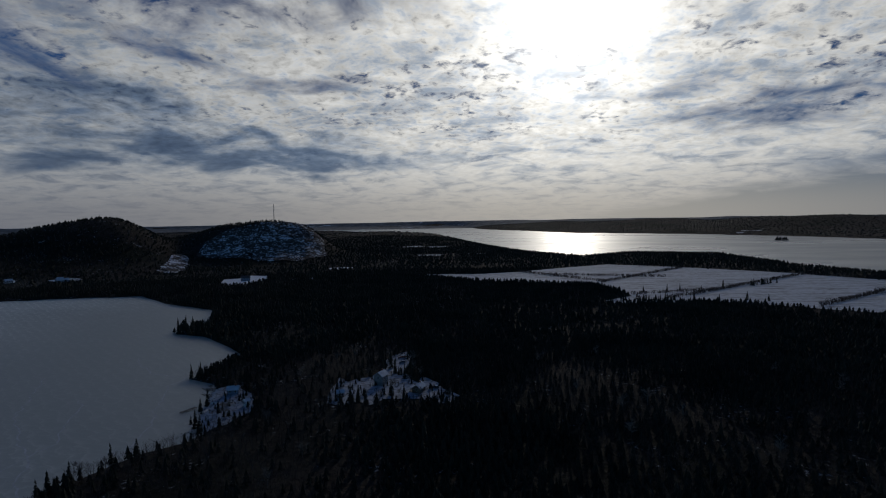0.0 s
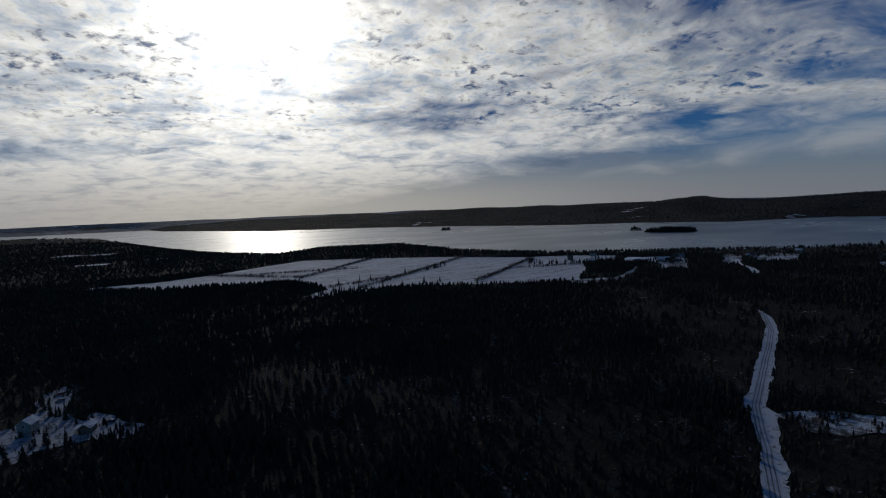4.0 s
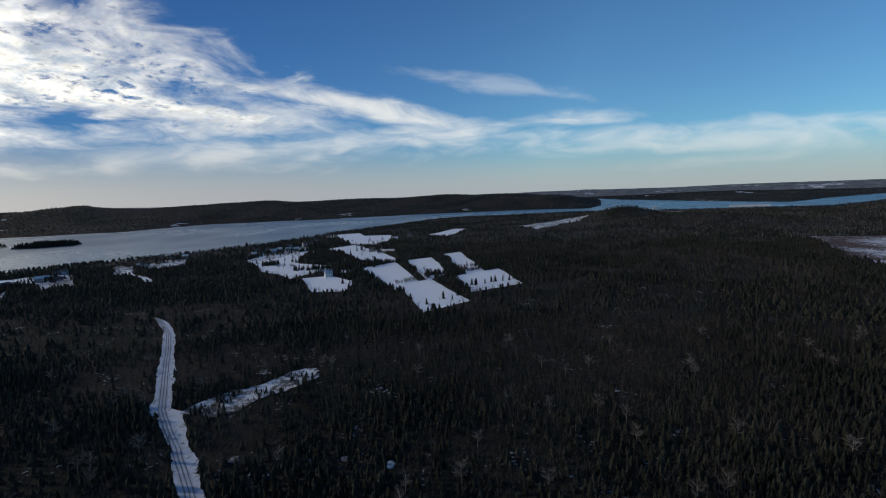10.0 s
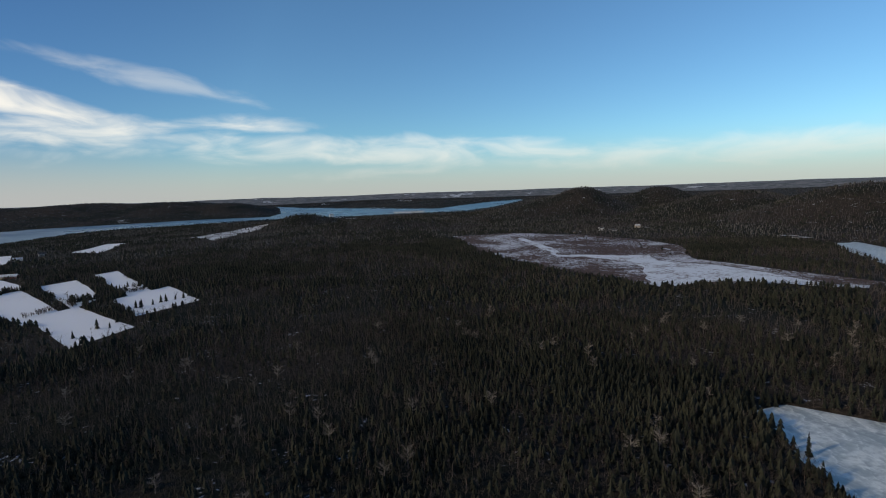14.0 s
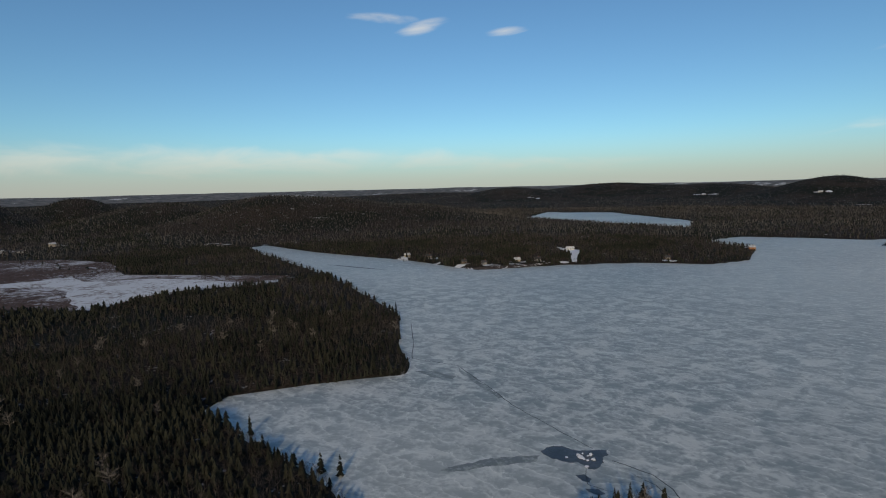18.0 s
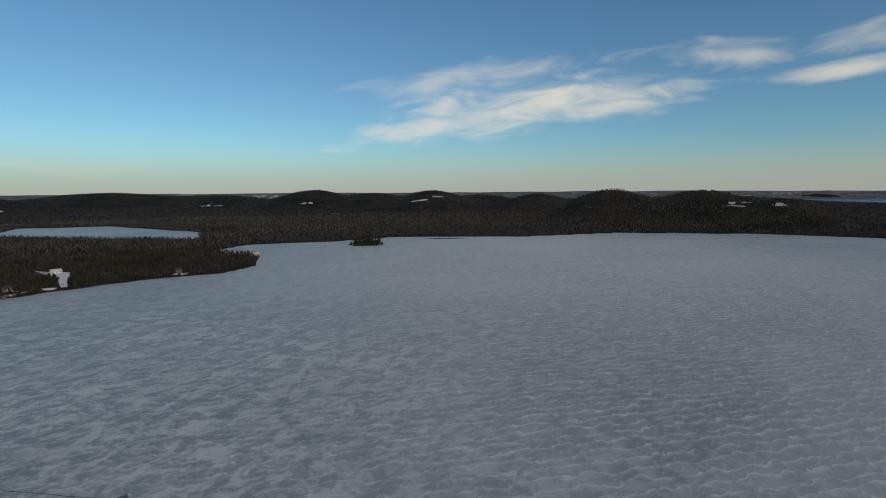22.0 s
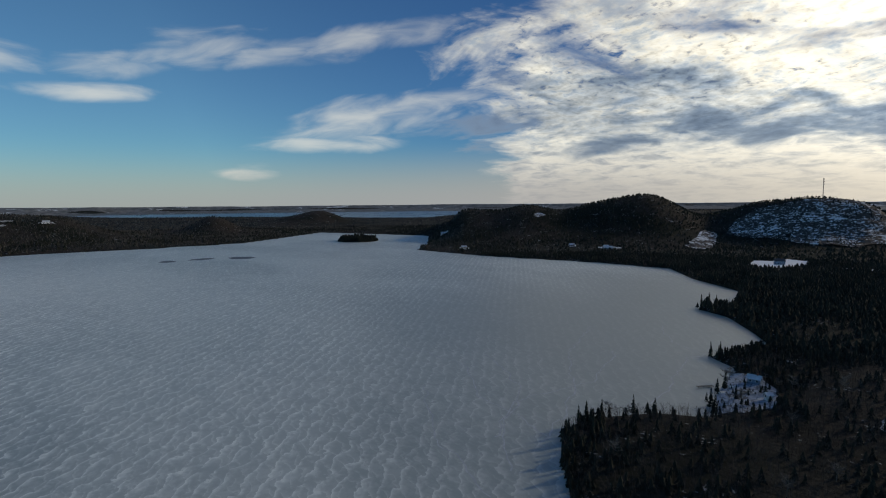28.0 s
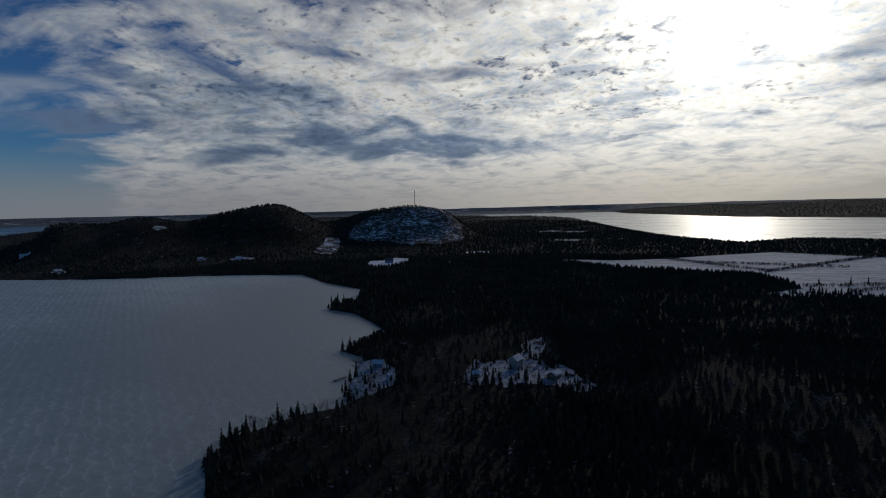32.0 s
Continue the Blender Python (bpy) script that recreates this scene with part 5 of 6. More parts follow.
def house(x, y, turn, long, deep, walls, colour, roof=ROOFSNOW, label="", name="house", storeys=1, chimney=True, porch=False, group="houses", windows=None):
    """A gabled house: long along its ridge, deep across it, on the ground at x, y."""
    home = new(name)
    wall = WALLS[colour]
    top, rise = 2.7 * storeys, deep * 0.36
    L, D = long / 2, deep / 2
    body = part("wall", prism([(-D, -0.6), (D, -0.6), (D, top), (0, top + rise), (-D, top)], -L, L), wall, home)
    e, th = 0.45, 0.28
    for s in (-1, 1):
        k = rise / D
        part("roof", prism([(s * (D + e), top - e * k), (0, top + rise), (0, top + rise + th), (s * (D + e), top - e * k + th)], -L - e, L + e), roof, home)
    count = windows or max(2, int(long / 3))
    for s in (-1, 1):
        for f in range(storeys):
            for i in range(count):
                cx = -L + long * (i + 0.5) / count
                if f == 0 and i == count // 2 and s == 1:
                    part("door", box(cx - 0.5, D + 0.0, 0.1, cx + 0.5, D + 0.07, 2.15, 0.02), TRIM, home)
                    continue
                frame_ob = part("window", box(cx - 0.62, s * (D + 0.03) - 0.04, 0.85 + 2.7 * f, cx + 0.62, s * (D + 0.03) + 0.04, 2.25 + 2.7 * f), TRIM, home)
                part("pane", box(cx - 0.5, s * (D + 0.075) - 0.01, 0.97 + 2.7 * f, cx + 0.5, s * (D + 0.075) + 0.01, 2.13 + 2.7 * f), GLASS, frame_ob)
    for s in (-1, 1):
        frame_ob = part("window", box(s * (L + 0.03) - 0.04, -0.6, top - 1.6, s * (L + 0.03) + 0.04, 0.6, top - 0.2), TRIM, home)
        part("pane", box(s * (L + 0.075) - 0.01, -0.48, top - 1.48, s * (L + 0.075) + 0.01, 0.48, top - 0.32), GLASS, frame_ob)
    if chimney:
        part("chimney", box(L * 0.35, -0.4, top + rise - 1.2, L * 0.35 + 0.7, 0.4, top + rise + 1.1, 0.04), BRICK, home)
    if porch:
        deck_ob = part("porch", box(-L * 0.7, D, 0.0, L * 0.7, D + 2.4, 0.25), PLANK, home)
        part("porch_roof", prism([(D - 0.1, 2.55), (D + 2.6, 2.2), (D + 2.6, 2.35), (D - 0.1, 2.75)], -L * 0.72, L * 0.72), roof, home)
        for i in range(4):
            px = -L * 0.66 + L * 1.32 * i / 3
            part("post", box(px - 0.07, D + 2.2, 0.25, px + 0.07, D + 2.34, 2.3), TRIM, deck_ob)
    home.matrix_world = pose(x, y, ground_z(x, y) + 0.45, 0, 0, turn)
    return tagged(home, label, "house", group)


def bearing(x, y):
    return math.degrees(math.atan2(-x, y))


def facing(x, y, extra=0.0):
    """A turn about z that sets the ridge across the line to the middle of the place."""
    return bearing(x, y) + extra


# the two houses in the clearing
house(-44, 298, facing(-44, 298, 62), 7.2, 5.6, "", "grey", label="grey two-storey house with snowy roof in a forest clearing", storeys=2, group="forest homes")
house(-21, 284, facing(-21, 284, 66), 7.0, 5.0, "", "brown", label="low brown house with patchy snow on its roof", group="forest homes", porch=True)
house(-63, 276, facing(-63, 276, 10), 3.6, 2.8, "", "brown", label="small brown garden shed dusted with snow", name="shed", chimney=False, windows=2)
# the cabin on the point
house(-128, 291, facing(-128, 291, -12), 6.0, 4.2, "", "blue", label="blue-grey lakeside cabin with a snowy roof", name="cabin", porch=True)
house(-112, 270, facing(-112, 270, 30), 2.8, 2.4, "", "white", label="little white boat shed beside a cabin", name="shed", chimney=False, windows=1)
# below the bluff, and along the far shore
house(-346, 848, facing(-346, 848, 8), 13.5, 9.0, "", "blue", SHINGLE, "dark blue two-storey house standing alone in a snowy yard", storeys=2)
for x, y, c, lab, ln in ((-1124, 782, "white", "white shore cottage among dark spruces", 12), (-866, 655, "tan", "tan cottage near a frozen lake shore", 11), (-728, 829, "grey", "grey cottage on a wooded slope", 10),
                         (-655, 850, "blue", "pale blue house with a wide snowy roof", 18), (-668, 862, "white", "white garage beside a lake house", 9)):
    house(x, y, facing(x, y, 12), ln, 8, "", c, label=lab, group="shore cottages")
for x, y, c, lab, ln in ((0, -742, "tan", "tan cottage in a snowy shore lot", 8), (-30, -720, "brown", "brown cottage behind bare shore trees", 8), (-72, -658, "brown", "brown camp close above the ice", 7), (-96, -642, "grey", "grey camp close above the ice", 6),
                         (-141, -656, "tan", "tan gabled camp on the lake shore", 7), (-168, -657, "grey", "grey boathouse on the lake shore", 7), (-238, -742, "white", "white house at the head of a snowy lawn", 11),
                         (-330, -634, "brown", "brown camp under tall birches", 6), (-497, -713, "orange", "small varnished log cabin catching the sun", 8), (335, -955, "grey", "grey cottage at the end of the bay", 8)):
    house(x, y, facing(x, y, 14), ln, 6, "", c, SHINGLE if c in ("brown", "grey") else ROOFSNOW, label=lab, group="shore cottages")
for x, y in ((-1712, -190), (-1735, -75), (-1765, -2110), (-1560, -2640)):
    house(x, y, facing(x, y), 16, 9, "", "white", label="distant white house on a wooded ridge", group="ridge houses")

# the village above the bay
village = ((910, 68, "tan", 12), (929, 90, "grey", 9), (894, 74, "white", 8), (968, 274, "blue", 10), (1032, 303, "white", 9), (999, 313, "brown", 9), (1017, 260, "grey", 9), (1095, 245, "white", 10), (938, 309, "tan", 9),
           (991, 238, "brown", 9), (1193, 234, "grey", 10), (1302, 230, "white", 10), (1189, 62, "white", 14), (1246, 28, "grey", 12), (957, 293, "white", 8), (994, 270, "brown", 8), (1237, 253, "blue", 9), (1314, 217, "tan", 9),
           (905, 55, "red", 13), (1060, 268, "grey", 9), (1140, 240, "brown", 9), (925, 296, "grey", 8))
words = {"white": "white clapboard village house with snowy roof", "grey": "grey shingled village house above the bay", "red": "long red barn beside a snowy field",
         "blue": "blue-grey village house beside bare trees", "tan": "tan village house with snowy roof", "brown": "low brown village house among trees"}
for k, (x, y, c, ln) in enumerate(village):
    house(x, y, facing(x, y, (17 * k) % 60 - 30), ln, 7.0, "", c, ROOFSNOW if k % 3 == 0 else SHINGLE, words[c], "barn" if c == "red" else "house", 2 if k % 2 else 1, group="village houses")
house(640, 117, facing(640, 117, 15), 9, 6, "", "white", label="large white farmhouse beside snowy fields", name="farmhouse", storeys=2, porch=True, group="farm buildings")
house(655, 98, facing(655, 98, -20), 10, 6.5, "", "grey", label="grey farm shed with a snowy roof", name="barn", chimney=False, group="farm buildings")
for k, (x, y, c, ln) in enumerate(((640, 590, "blue", 12), (638, 636, "brown", 9), (679, 533, "tan", 10), (704, 509, "grey", 9), (717, 493, "red", 10), (710, 651, "grey", 11), (846, 452, "brown", 8), (829, 437, "grey", 8),
                                   (945, 446, "tan", 9), (937, 421, "grey", 9), (783, 540, "brown", 9), (779, 526, "blue", 9), (736, 522, "grey", 8), (699, -942, "white", 10), (665, -941, "grey", 9), (670, -1032, "tan", 10), (706, -865, "brown", 9))):
    house(x, y, facing(x, y, (23 * k) % 50 - 25), ln, 6.5, "", c, ROOFSNOW if k % 3 == 0 else SHINGLE,
          words[c] if c != "red" else "red house on the meadows by the bay", storeys=1 + k % 2, group="outlying houses")

# the mill town far up the bay
mill = new("mill_tower")
part("wall", box(-10, -8, -2, 10, 8, 15, 0.3), WALLS["white"], mill)
part("roof", box(-10.4, -8.4, 15, 10.4, 8.4, 16, 0.1), STEEL, mill)
part("penthouse", box(-4, -3, 16, 4, 3, 19, 0.1), WALLS["white"], mill)
mill.matrix_world = pose(2230, -1017, ground_z(2230, -1017), 0, 0, facing(2230, -1017, 10))
tagged(mill, "tall pale mill tower far up the bay", "tower")
store = new("warehouse")
part("wall", box(-75, -16, -2, 75, 16, 9, 0.2), WALLS["white"], store)
part("roof", box(-76, -17, 9, 76, 17, 10, 0.2), ROOFSNOW, store)
for k in range(10):
    part("loading_door", box(-68 + 14 * k, 16, 0, -62 + 14 * k, 16.3, 5), SHINGLE, store)
store.matrix_world = pose(2170, -1400, ground_z(2170, -1400), 0, 0, facing(2170, -1400, 4))
tagged(store, "long low pale warehouse beside the bay", "warehouse")

# the lattice mast on the granite hill
mast = new("radio_mast")
RED, TALL = paint("mast_red", (0.30, 0.05, 0.04)), 44.0
corner = [(0.95 * math.cos(a), 0.95 * math.sin(a)) for a in (0.5, 2.594, 4.689)]
for cx, cy in corner:
    part("leg", rod([(cx, cy, -2), (cx * 0.8, cy * 0.8, TALL)], 0.22, 6, 0.9), STEEL, mast)
for i in range(14):
    z0, z1 = TALL * i / 14, TALL * (i + 1) / 14
    for k in range(3):
        (ax, ay), (bx, by) = corner[k], corner[(k + 1) % 3]
        s0, s1 = 1 - 0.2 * i / 14, 1 - 0.2 * (i + 1) / 14
        part("brace", rod([(ax * s0, ay * s0, z0), (bx * s1, by * s1, z1)], 0.10, 4, 1.0), RED if (i // 2) % 2 else STEEL, mast)
for z, r in ((30, 0.8), (36, 0.7), (41, 0.6)):
    part("antenna", rod([(1.2, 0, z - r * 1.6), (1.2, 0, z + r * 1.6)], 0.3, 6, 1.0), TRIM, mast)
part("lightning_rod", rod([(0, 0, TALL - 1), (0, 0, TALL + 3)], 0.12, 5, 0.4), STEEL, mast)
mast_x, mast_y = polar(19.2, 1445)
mast.matrix_world = pose(mast_x, mast_y, ground_z(mast_x, mast_y), 0, 0, 20)
tagged(mast, "thin lattice radio mast on a bare granite hilltop", "mast")

# round the cabin: dock, covered tubs, boat; and vehicles in the clearing
dock = new("dock")
for k in range(9):
    part("plank", box(-4.5 + k, -0.9, 0.55, -3.55 + k, 0.9, 0.63, 0.01), PLANK, dock)
for px in (-4.2, -1.2, 1.8, 4.2):
    for py in (-0.8, 0.8):
        part("post", rod([(px, py, -1.5), (px, py, 0.9)], 0.11, 6, 0.9), BARK, dock)
dock.matrix_world = pose(-144, 271, 0, 0, 0, 62)
tagged(dock, "short grey plank dock frozen into the lake", "dock")
for x, y, r in ((-126, 271, 2.0), (-122, 273, 1.6)):
    tub = new("trampoline")
    bm = bmesh.new()
    bmesh.ops.create_cone(bm, cap_ends=True, segments=20, radius1=r, radius2=r, depth=0.12, matrix=Matrix.Translation((0, 0, 0.85)))
    part("mat", bm, SHINGLE, tub)
    ring = rod([(r * math.cos(a), r * math.sin(a), 0.92) for a in np.linspace(0, 6.283, 21)], 0.10, 5, 1.0)
    part("rim", ring, TRIM, tub)
    for k in range(6):
        a = k * 1.047
        part("leg", rod([(r * 0.95 * math.cos(a), r * 0.95 * math.sin(a), -0.2), (r * 0.95 * math.cos(a), r * 0.95 * math.sin(a), 0.9)], 0.05, 5, 1.0), STEEL, tub)
    tub.matrix_world = pose(x, y, ground_z(x, y) + 0.35)
    tagged(tub, "round dark trampoline with a pale rim in the snow", "trampoline", "yard trampolines")


def boat(x, y, turn):
    hull = new("boat")
    bm = bmesh.new()
    rows = []
    for i in range(7):
        t = i / 6
        w = 0.85 * (1 - max(0, t - 0.45) ** 1.6 * 2.4)
        w = max(w, 0.04)
        rows.append([bm.verts.new((t * 4.6 - 2.3, s * w, z)) for s, z in ((-1, 0.0), (-0.75, 0.55), (0, 0.75), (0.75, 0.55), (1, 0.0))])
    for a, b in zip(rows, rows[1:]):
        for k in range(4):
            bm.faces.new((a[k], a[k + 1], b[k + 1], b[k]))
    bm.faces.new(rows[0])
    part("hull", bm, WALLS["white"], hull)
    part("keel", box(-2.3, -0.04, 0.72, 2.2, 0.04, 0.82), PLANK, hull)
    hull.matrix_world = pose(x, y, ground_z(x, y) + 0.4, 0, 0, turn)
    return tagged(hull, "white rowing boat turned over on a snowy shore", "boat")


boat(-132, 276, 30)
boat(-133, 268, 75)


def car(x, y, turn, colour, label):
    wagon = new("car")
    low = prism([(-2.2, 0.35), (2.2, 0.35), (2.25, 0.75), (1.3, 0.95), (-2.15, 1.0)], -0.85, 0.85)
    part("body", low, colour, wagon)
    part("cabin", prism([(-2.0, 0.97), (1.05, 0.95), (0.35, 1.5), (-1.75, 1.52)], -0.74, 0.74), GLASS, wagon)
    part("roof", box(-0.72, -1.72, 1.5, 0.72, 0.33, 1.58, 0.02), ROOFSNOW, wagon, "car roof under a little snow")
    for wx in (-0.8, 0.8):
        for wy in (-1.35, 1.4):
            bm = bmesh.new()
            bmesh.ops.create_cone(bm, cap_ends=True, segments=14, radius1=0.34, radius2=0.34, depth=0.24, matrix=Matrix.Translation((wx, wy, 0.34)) @ Matrix.Rotation(1.5708, 4, "Y"))
            wheel = part("wheel", bm, SHINGLE, wagon)
            bm = bmesh.new()
            bmesh.ops.create_cone(bm, cap_ends=True, segments=10, radius1=0.2, radius2=0.2, depth=0.26, matrix=Matrix.Translation((wx, wy, 0.34)) @ Matrix.Rotation(1.5708, 4, "Y"))
            part("rim", bm, STEEL, wheel)
    for s in (-0.6, 0.6):
        part("headlight", box(s - 0.16, 2.2, 0.62, s + 0.16, 2.27, 0.78), TRIM, wagon)
    wagon.matrix_world = pose(x, y, ground_z(x, y) + 0.42, 0, 0, turn)
    return tagged(wagon, label, "car", "parked vehicles")


car(-37, 355, 80, WALLS["red"], "dark red car parked on trodden snow")
car(-36, 342, 95, WALLS["blue"], "blue-grey car parked on trodden snow")
car(-12, 290, 40, SHINGLE, "dark car parked beside a low house")
pile = new("woodpile")
for k in range(18):
    part("log", rod([(-0.9 + 0.24 * (k % 6) + 0.12 * (k // 6 % 2), -0.8, 0.12 + 0.22 * (k // 6)), (-0.9 + 0.24 * (k % 6) + 0.12 * (k // 6 % 2), 0.8, 0.12 + 0.22 * (k // 6))], 0.12, 6, 1.0), BARK, pile)
pile.matrix_world = pose(-6, 281, ground_z(-6, 281) + 0.4, 0, 0, 40)
tagged(pile, "stacked firewood in the snow by a house", "woodpile")

# ---------------------------------------------------------------- single trees
tree_rng = np.random.default_rng(21)


def spruce_tree(seed):
    """A spruce about 10 m tall: trunk and a crown of ragged boughs."""
    g = np.random.default_rng(seed)
    tree = new("spruce_tree")
    part("trunk", rod([(0, 0, -0.5), (0.05, 0.03, 4), (0, 0, 9.4)], 0.17, 6, 0.15), BARK, tree)
    v, f = [], []
    for k in range(13):
        h = 1.1 + 8.7 * k / 13
        reach = (2.15 if seed % 2 else 1.7) * (1 - (h / 10.4)) ** 0.8 + 0.12
        for i in range(9 if k < 9 else 6):
            a, q = g.uniform(0, 6.283), reach * g.uniform(0.65, 1.2)
            drop, w = 0.18 * q + g.uniform(0, 0.3), 0.30 * q + 0.12
            c, s = math.cos(a), math.sin(a)
            b = len(v)
            v += [(0, 0, h + 0.45), (c * q * 0.6 - s * w, s * q * 0.6 + c * w, h - drop * 0.4), (c * q, s * q, h - drop), (c * q * 0.6 + s * w, s * q * 0.6 - c * w, h - drop * 0.4), (c * q * 0.5, s * q * 0.5, h + 0.2)]
            f += [(b, b + 1, b + 4), (b + 1, b + 2, b + 4), (b + 2, b + 3, b + 4), (b + 3, b, b + 4)]
    b = len(v)
    v += [(0.2, 0, 9.3), (-0.1, 0.17, 9.3), (-0.1, -0.17, 9.3), (0, 0, 10.3)]
    f += [(b, b + 1, b + 3), (b + 1, b + 2, b + 3), (b + 2, b, b + 3)]
    part("crown", from_arrays(v, f), SPRUCE, tree)
    return tagged(tree, "dark green spruce standing above its neighbours", "tree", "spruces")


def hardwood_tree(seed):
    """A leafless maple or birch about 10 m tall: trunk, limbs and a haze of twigs."""
    g = np.random.default_rng(seed)
    tree = new("hardwood_tree")
    lean = g.uniform(-0.5, 0.5, 2)
    bole = rod([(0, 0, -0.5), (lean[0] * 0.4, lean[1] * 0.4, 3.5), (lean[0], lean[1], 8.2)], 0.19, 6, 0.2)
    bole.verts.index_update()
    v, f, lv, lf = [], [], [tuple(p.co) for p in bole.verts], [[p.index for p in q.verts] for q in bole.faces]
    bole.free()
    for k in range(13):
        h = g.uniform(2.8, 7.4)
        base = Vector((lean[0] * h / 8, lean[1] * h / 8, h))
        a, out = g.uniform(0, 6.283), g.uniform(1.5, 3.5)
        tip = base + Vector((math.cos(a) * out, math.sin(a) * out, g.uniform(0.9, 2.6) * (1.25 - out / 5)))
        mid = base.lerp(tip, 0.5) + Vector((0, 0, -0.25))
        limb = rod([base, mid, tip], 0.06, 4, 0.25)
        shift = len(lv)
        limb.verts.index_update()
        lv += [tuple(p.co) for p in limb.verts]
        lf += [[p.index + shift for p in q.verts] for q in limb.faces]
        limb.free()
        for j in range(52):
            p = base.lerp(tip, g.uniform(0.3, 1.0))
            d = Vector((g.normal() + math.cos(a) * 0.5, g.normal() + math.sin(a) * 0.5, abs(g.normal()) + 0.3)).normalized()
            e = p + d * g.uniform(0.6, 1.7)
            side = d.cross(Vector((g.normal(), g.normal(), g.normal()))).normalized() * 0.032
            b = len(v)
            v += [tuple(p - side), tuple(p + side), tuple(e)]
            f.append((b, b + 1, b + 2))
    part("trunk", from_arrays(lv, lf), PALE, tree)
    part("crown", from_arrays(v, f), PALETWIG, tree, "haze of fine bare twigs")
    return tagged(tree, "leafless pale-barked hardwood in the winter wood", "tree", "hardwoods")


def plant(model, x, y, size, z=None):
    lean = tree_rng.uniform(-2, 2, 2)
    t = copy_thing(model, pose(x, y, (ground_z(x, y) if z is None else z) - 0.2, lean[0], lean[1], tree_rng.uniform(0, 360)))
    t.scale = (size * tree_rng.uniform(0.85, 1.1),) * 2 + (size,)
    return t


spruces = [spruce_tree(s) for s in range(4)]
hardwoods = [hardwood_tree(s) for s in range(4)]
# the models themselves stand in the clearing
for k, (m, (x, y)) in enumerate(zip(spruces, ((-38, 318), (-42, 330), (-31, 308), (-56, 268)))):
    m.matrix_world = pose(x, y, ground_z(x, y) - 0.2, 0, 0, 40 * k)
for k, (m, (x, y)) in enumerate(zip(hardwoods, ((-35, 282), (-141, 291), (-139, 282), (-116, 253)))):
    m.matrix_world = pose(x, y, ground_z(x, y) - 0.2, 0, 0, 40 * k)
# trees by the clearing, on the point and along the near shores
for x, y, size in ((-60, 262, 0.9), (-64, 270, 0.8), (-52, 268, 1.0), (-47, 264, 0.9), (-66, 292, 0.8), (-28, 316, 1.1), (-8, 268, 0.8), (-2, 262, 0.9), (-14, 262, 0.8), (-136, 276, 1.0), (-137, 270, 0.8),
                   (-128, 247, 1.1), (-124, 243, 0.9), (-133, 252, 0.7), (-172, 330, 1.0), (-168, 334, 0.9), (-166, 328, 0.8), (67, -211, 1.05), (33, -178, 0.95), (26, -175, 1.1)):
    plant(spruces[int(abs(x + y)) % 4], x, y, size)
for x, y, size in ((-71, -148, 0.85), (-76, -144, 0.95), (-66, -146, 0.8), (-61, -145, 0.75), (-55, -142, 0.7), (-79, -138, 0.8), (-73, -139, 1.0), (-52, -140, 0.8), (-146, 172, 1.1), (-150, 182, 1.0), (-143, 160, 1.0),
                   (-138, 200, 1.15), (-133, 208, 1.0), (-148, 190, 0.9), (10, -402, 1.15), (-250, 472, 1.3), (-246, 478, 1.2), (-258, 474, 1.25), (-254, 480, 1.3), (-240, 466, 1.1)):
    plant(spruces[int(abs(x * 3 + y)) % 4], x, y, size)
for k in range(44):
    a = tree_rng.uniform(0, 6.283)
    edge_point = np.array(CLEARING[k % len(CLEARING)], float)
    x, y = edge_point + (np.array((-36.0, 300.0)) - edge_point) * tree_rng.uniform(-0.05, 0.30) + tree_rng.uniform(-2.5, 2.5, 2)
    if min(math.dist((x, y), q) for q in ((-44, 298), (-21, 284), (-63, 276), (-37, 355), (-36, 342), (-12, 290))) > 6.5:
        plant((spruces if k % 3 else hardwoods)[k % 4], x, y, tree_rng.uniform(0.45, 0.95))
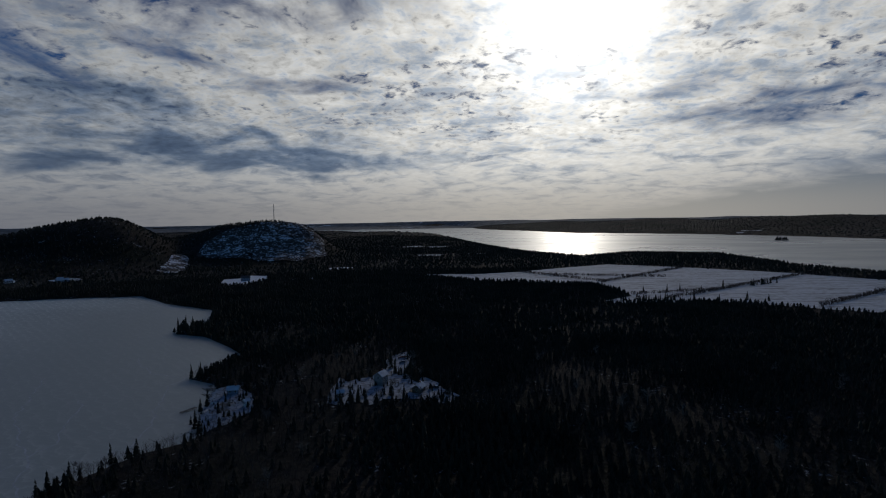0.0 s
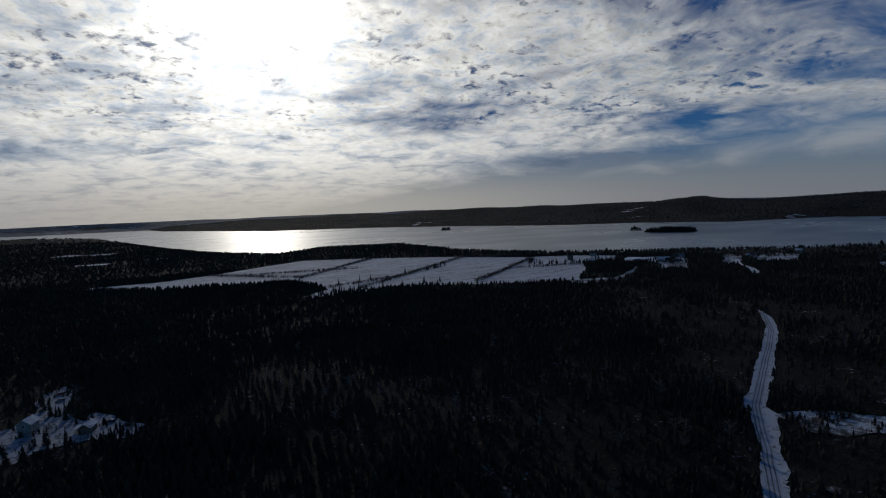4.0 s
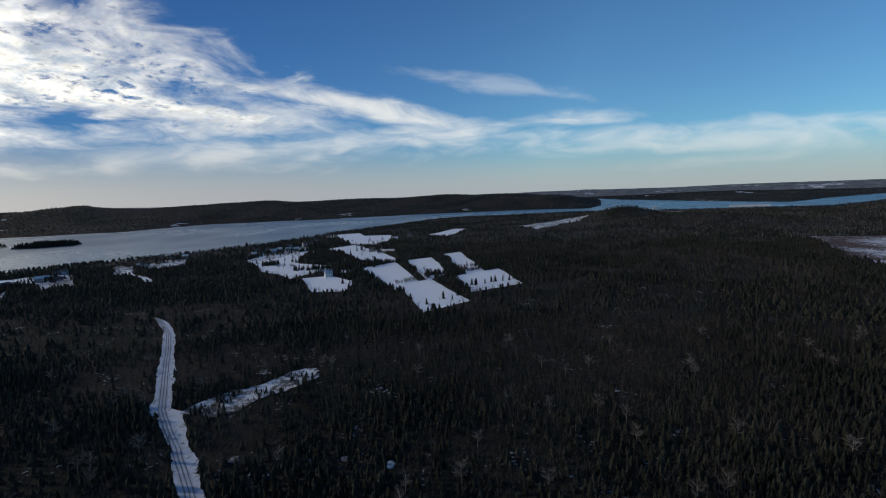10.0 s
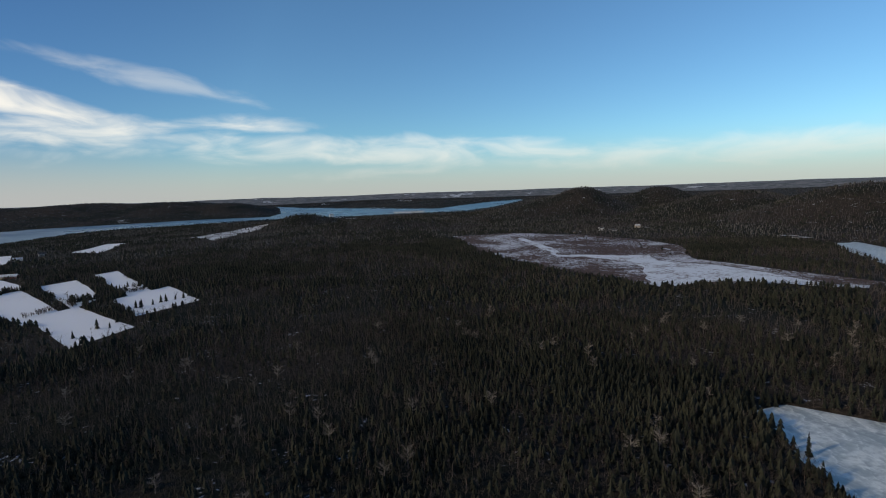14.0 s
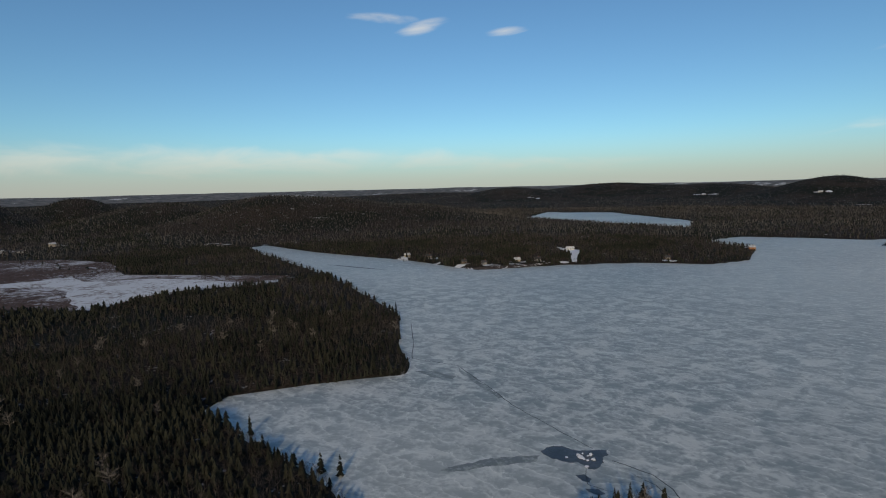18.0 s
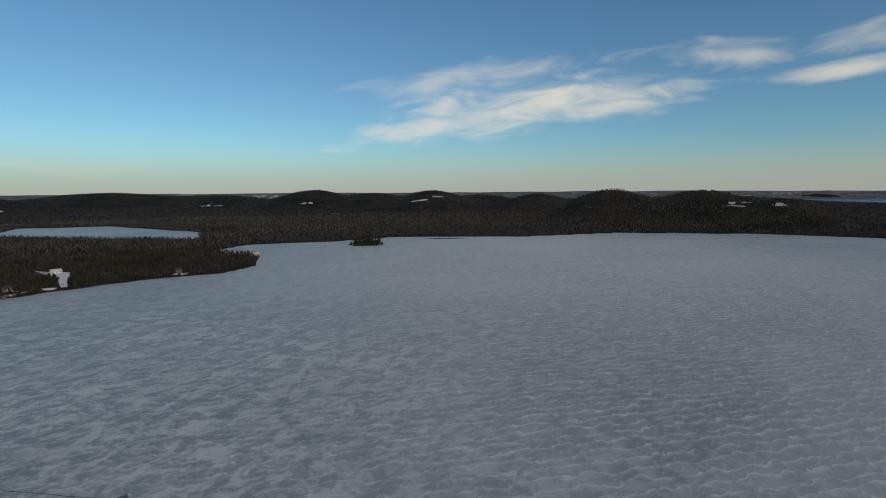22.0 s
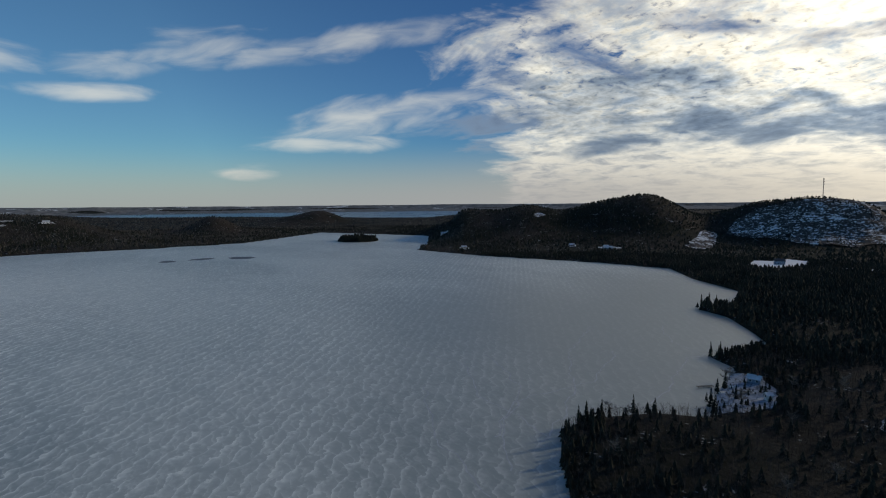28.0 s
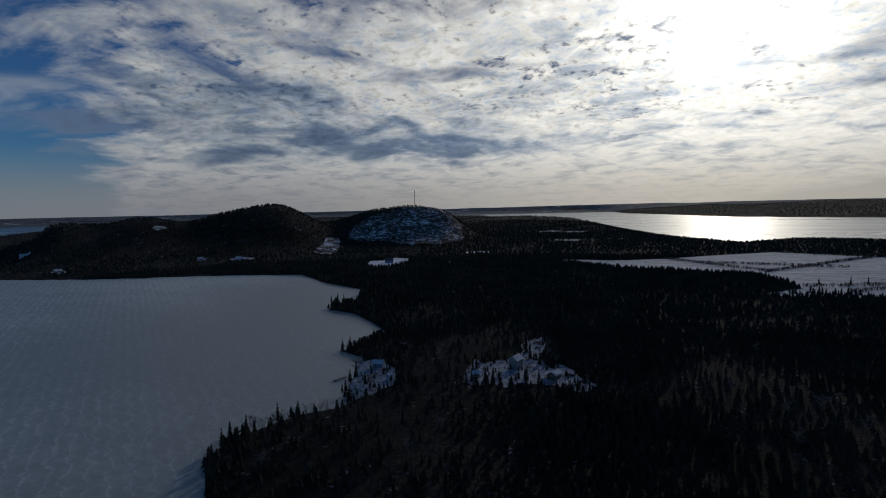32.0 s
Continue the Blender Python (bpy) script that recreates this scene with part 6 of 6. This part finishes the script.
for k in range(26):
    x, y = np.array((-126.0, 270.0)) + tree_rng.normal(0, 1, 2) * (9, 15)
    if min(math.dist((x, y), q) for q in ((-128, 291), (-112, 270), (-126, 271), (-122, 273), (-132, 276), (-133, 268))) > 4.5 and ground_z(x, y) > 0.3:
        plant((hardwoods if k % 3 else spruces)[k % 4], x, y, tree_rng.uniform(0.4, 0.85))
# garden trees in the village
for k in range(110):
    x, y = tree_rng.uniform(720, 1180), tree_rng.uniform(60, 330)
    if min(math.dist((x, y), (q[0], q[1])) for q in village) > 14:
        plant((spruces if tree_rng.random() < 0.5 else hardwoods)[k % 4], x, y, tree_rng.uniform(0.5, 1.2))
# trees strung along the hay fields
for x, y in ((241, 664), (266, 663), (284, 667), (310, 667), (351, 688), (356, 684), (403, 707), (418, 715), (449, 733), (237, 592), (277, 598), (325, 584), (300, 590), (345, 580)):
    plant(spruces[int(x) % 4], x + tree_rng.uniform(-3, 3), y + tree_rng.uniform(-3, 3), tree_rng.uniform(0.8, 1.25))
for a, b, n in (((245, 603), (553, 835), 16), ((380, 545), (619, 711), 12), ((215, 768), (419, 966), 8), ((625, 5), (665, -8), 5), ((640, -45), (680, -68), 6)):
    for k in range(n):
        t = (k + tree_rng.uniform(-0.4, 0.4)) / n
        x, y = np.array(a) + (np.array(b) - np.array(a)) * t + tree_rng.uniform(-3, 3, 2)
        plant((spruces if tree_rng.random() < 0.3 else hardwoods)[k % 4], x, y, tree_rng.uniform(0.4, 0.9))
# the tallest trees of the near woods
x, y = candidates(150, 400, 10.0, 300)
order = tree_rng.permutation(len(x))[:400]
lifted = 0
lie = height(x, y)
for k, i in enumerate(order):
    if lie[i] > 0.2:
        pale = hardwood_share(x[i:i + 1], y[i:i + 1])[0] > tree_rng.uniform(-0.1, 0.5) and lifted < 120
        lifted += bool(pale)
        if not pale and k >= 190:
            continue
        plant((hardwoods if pale else spruces)[k % 4], x[i], y[i], tree_rng.uniform(0.8, 1.0) if pale else tree_rng.uniform(0.6, 0.8), lie[i])
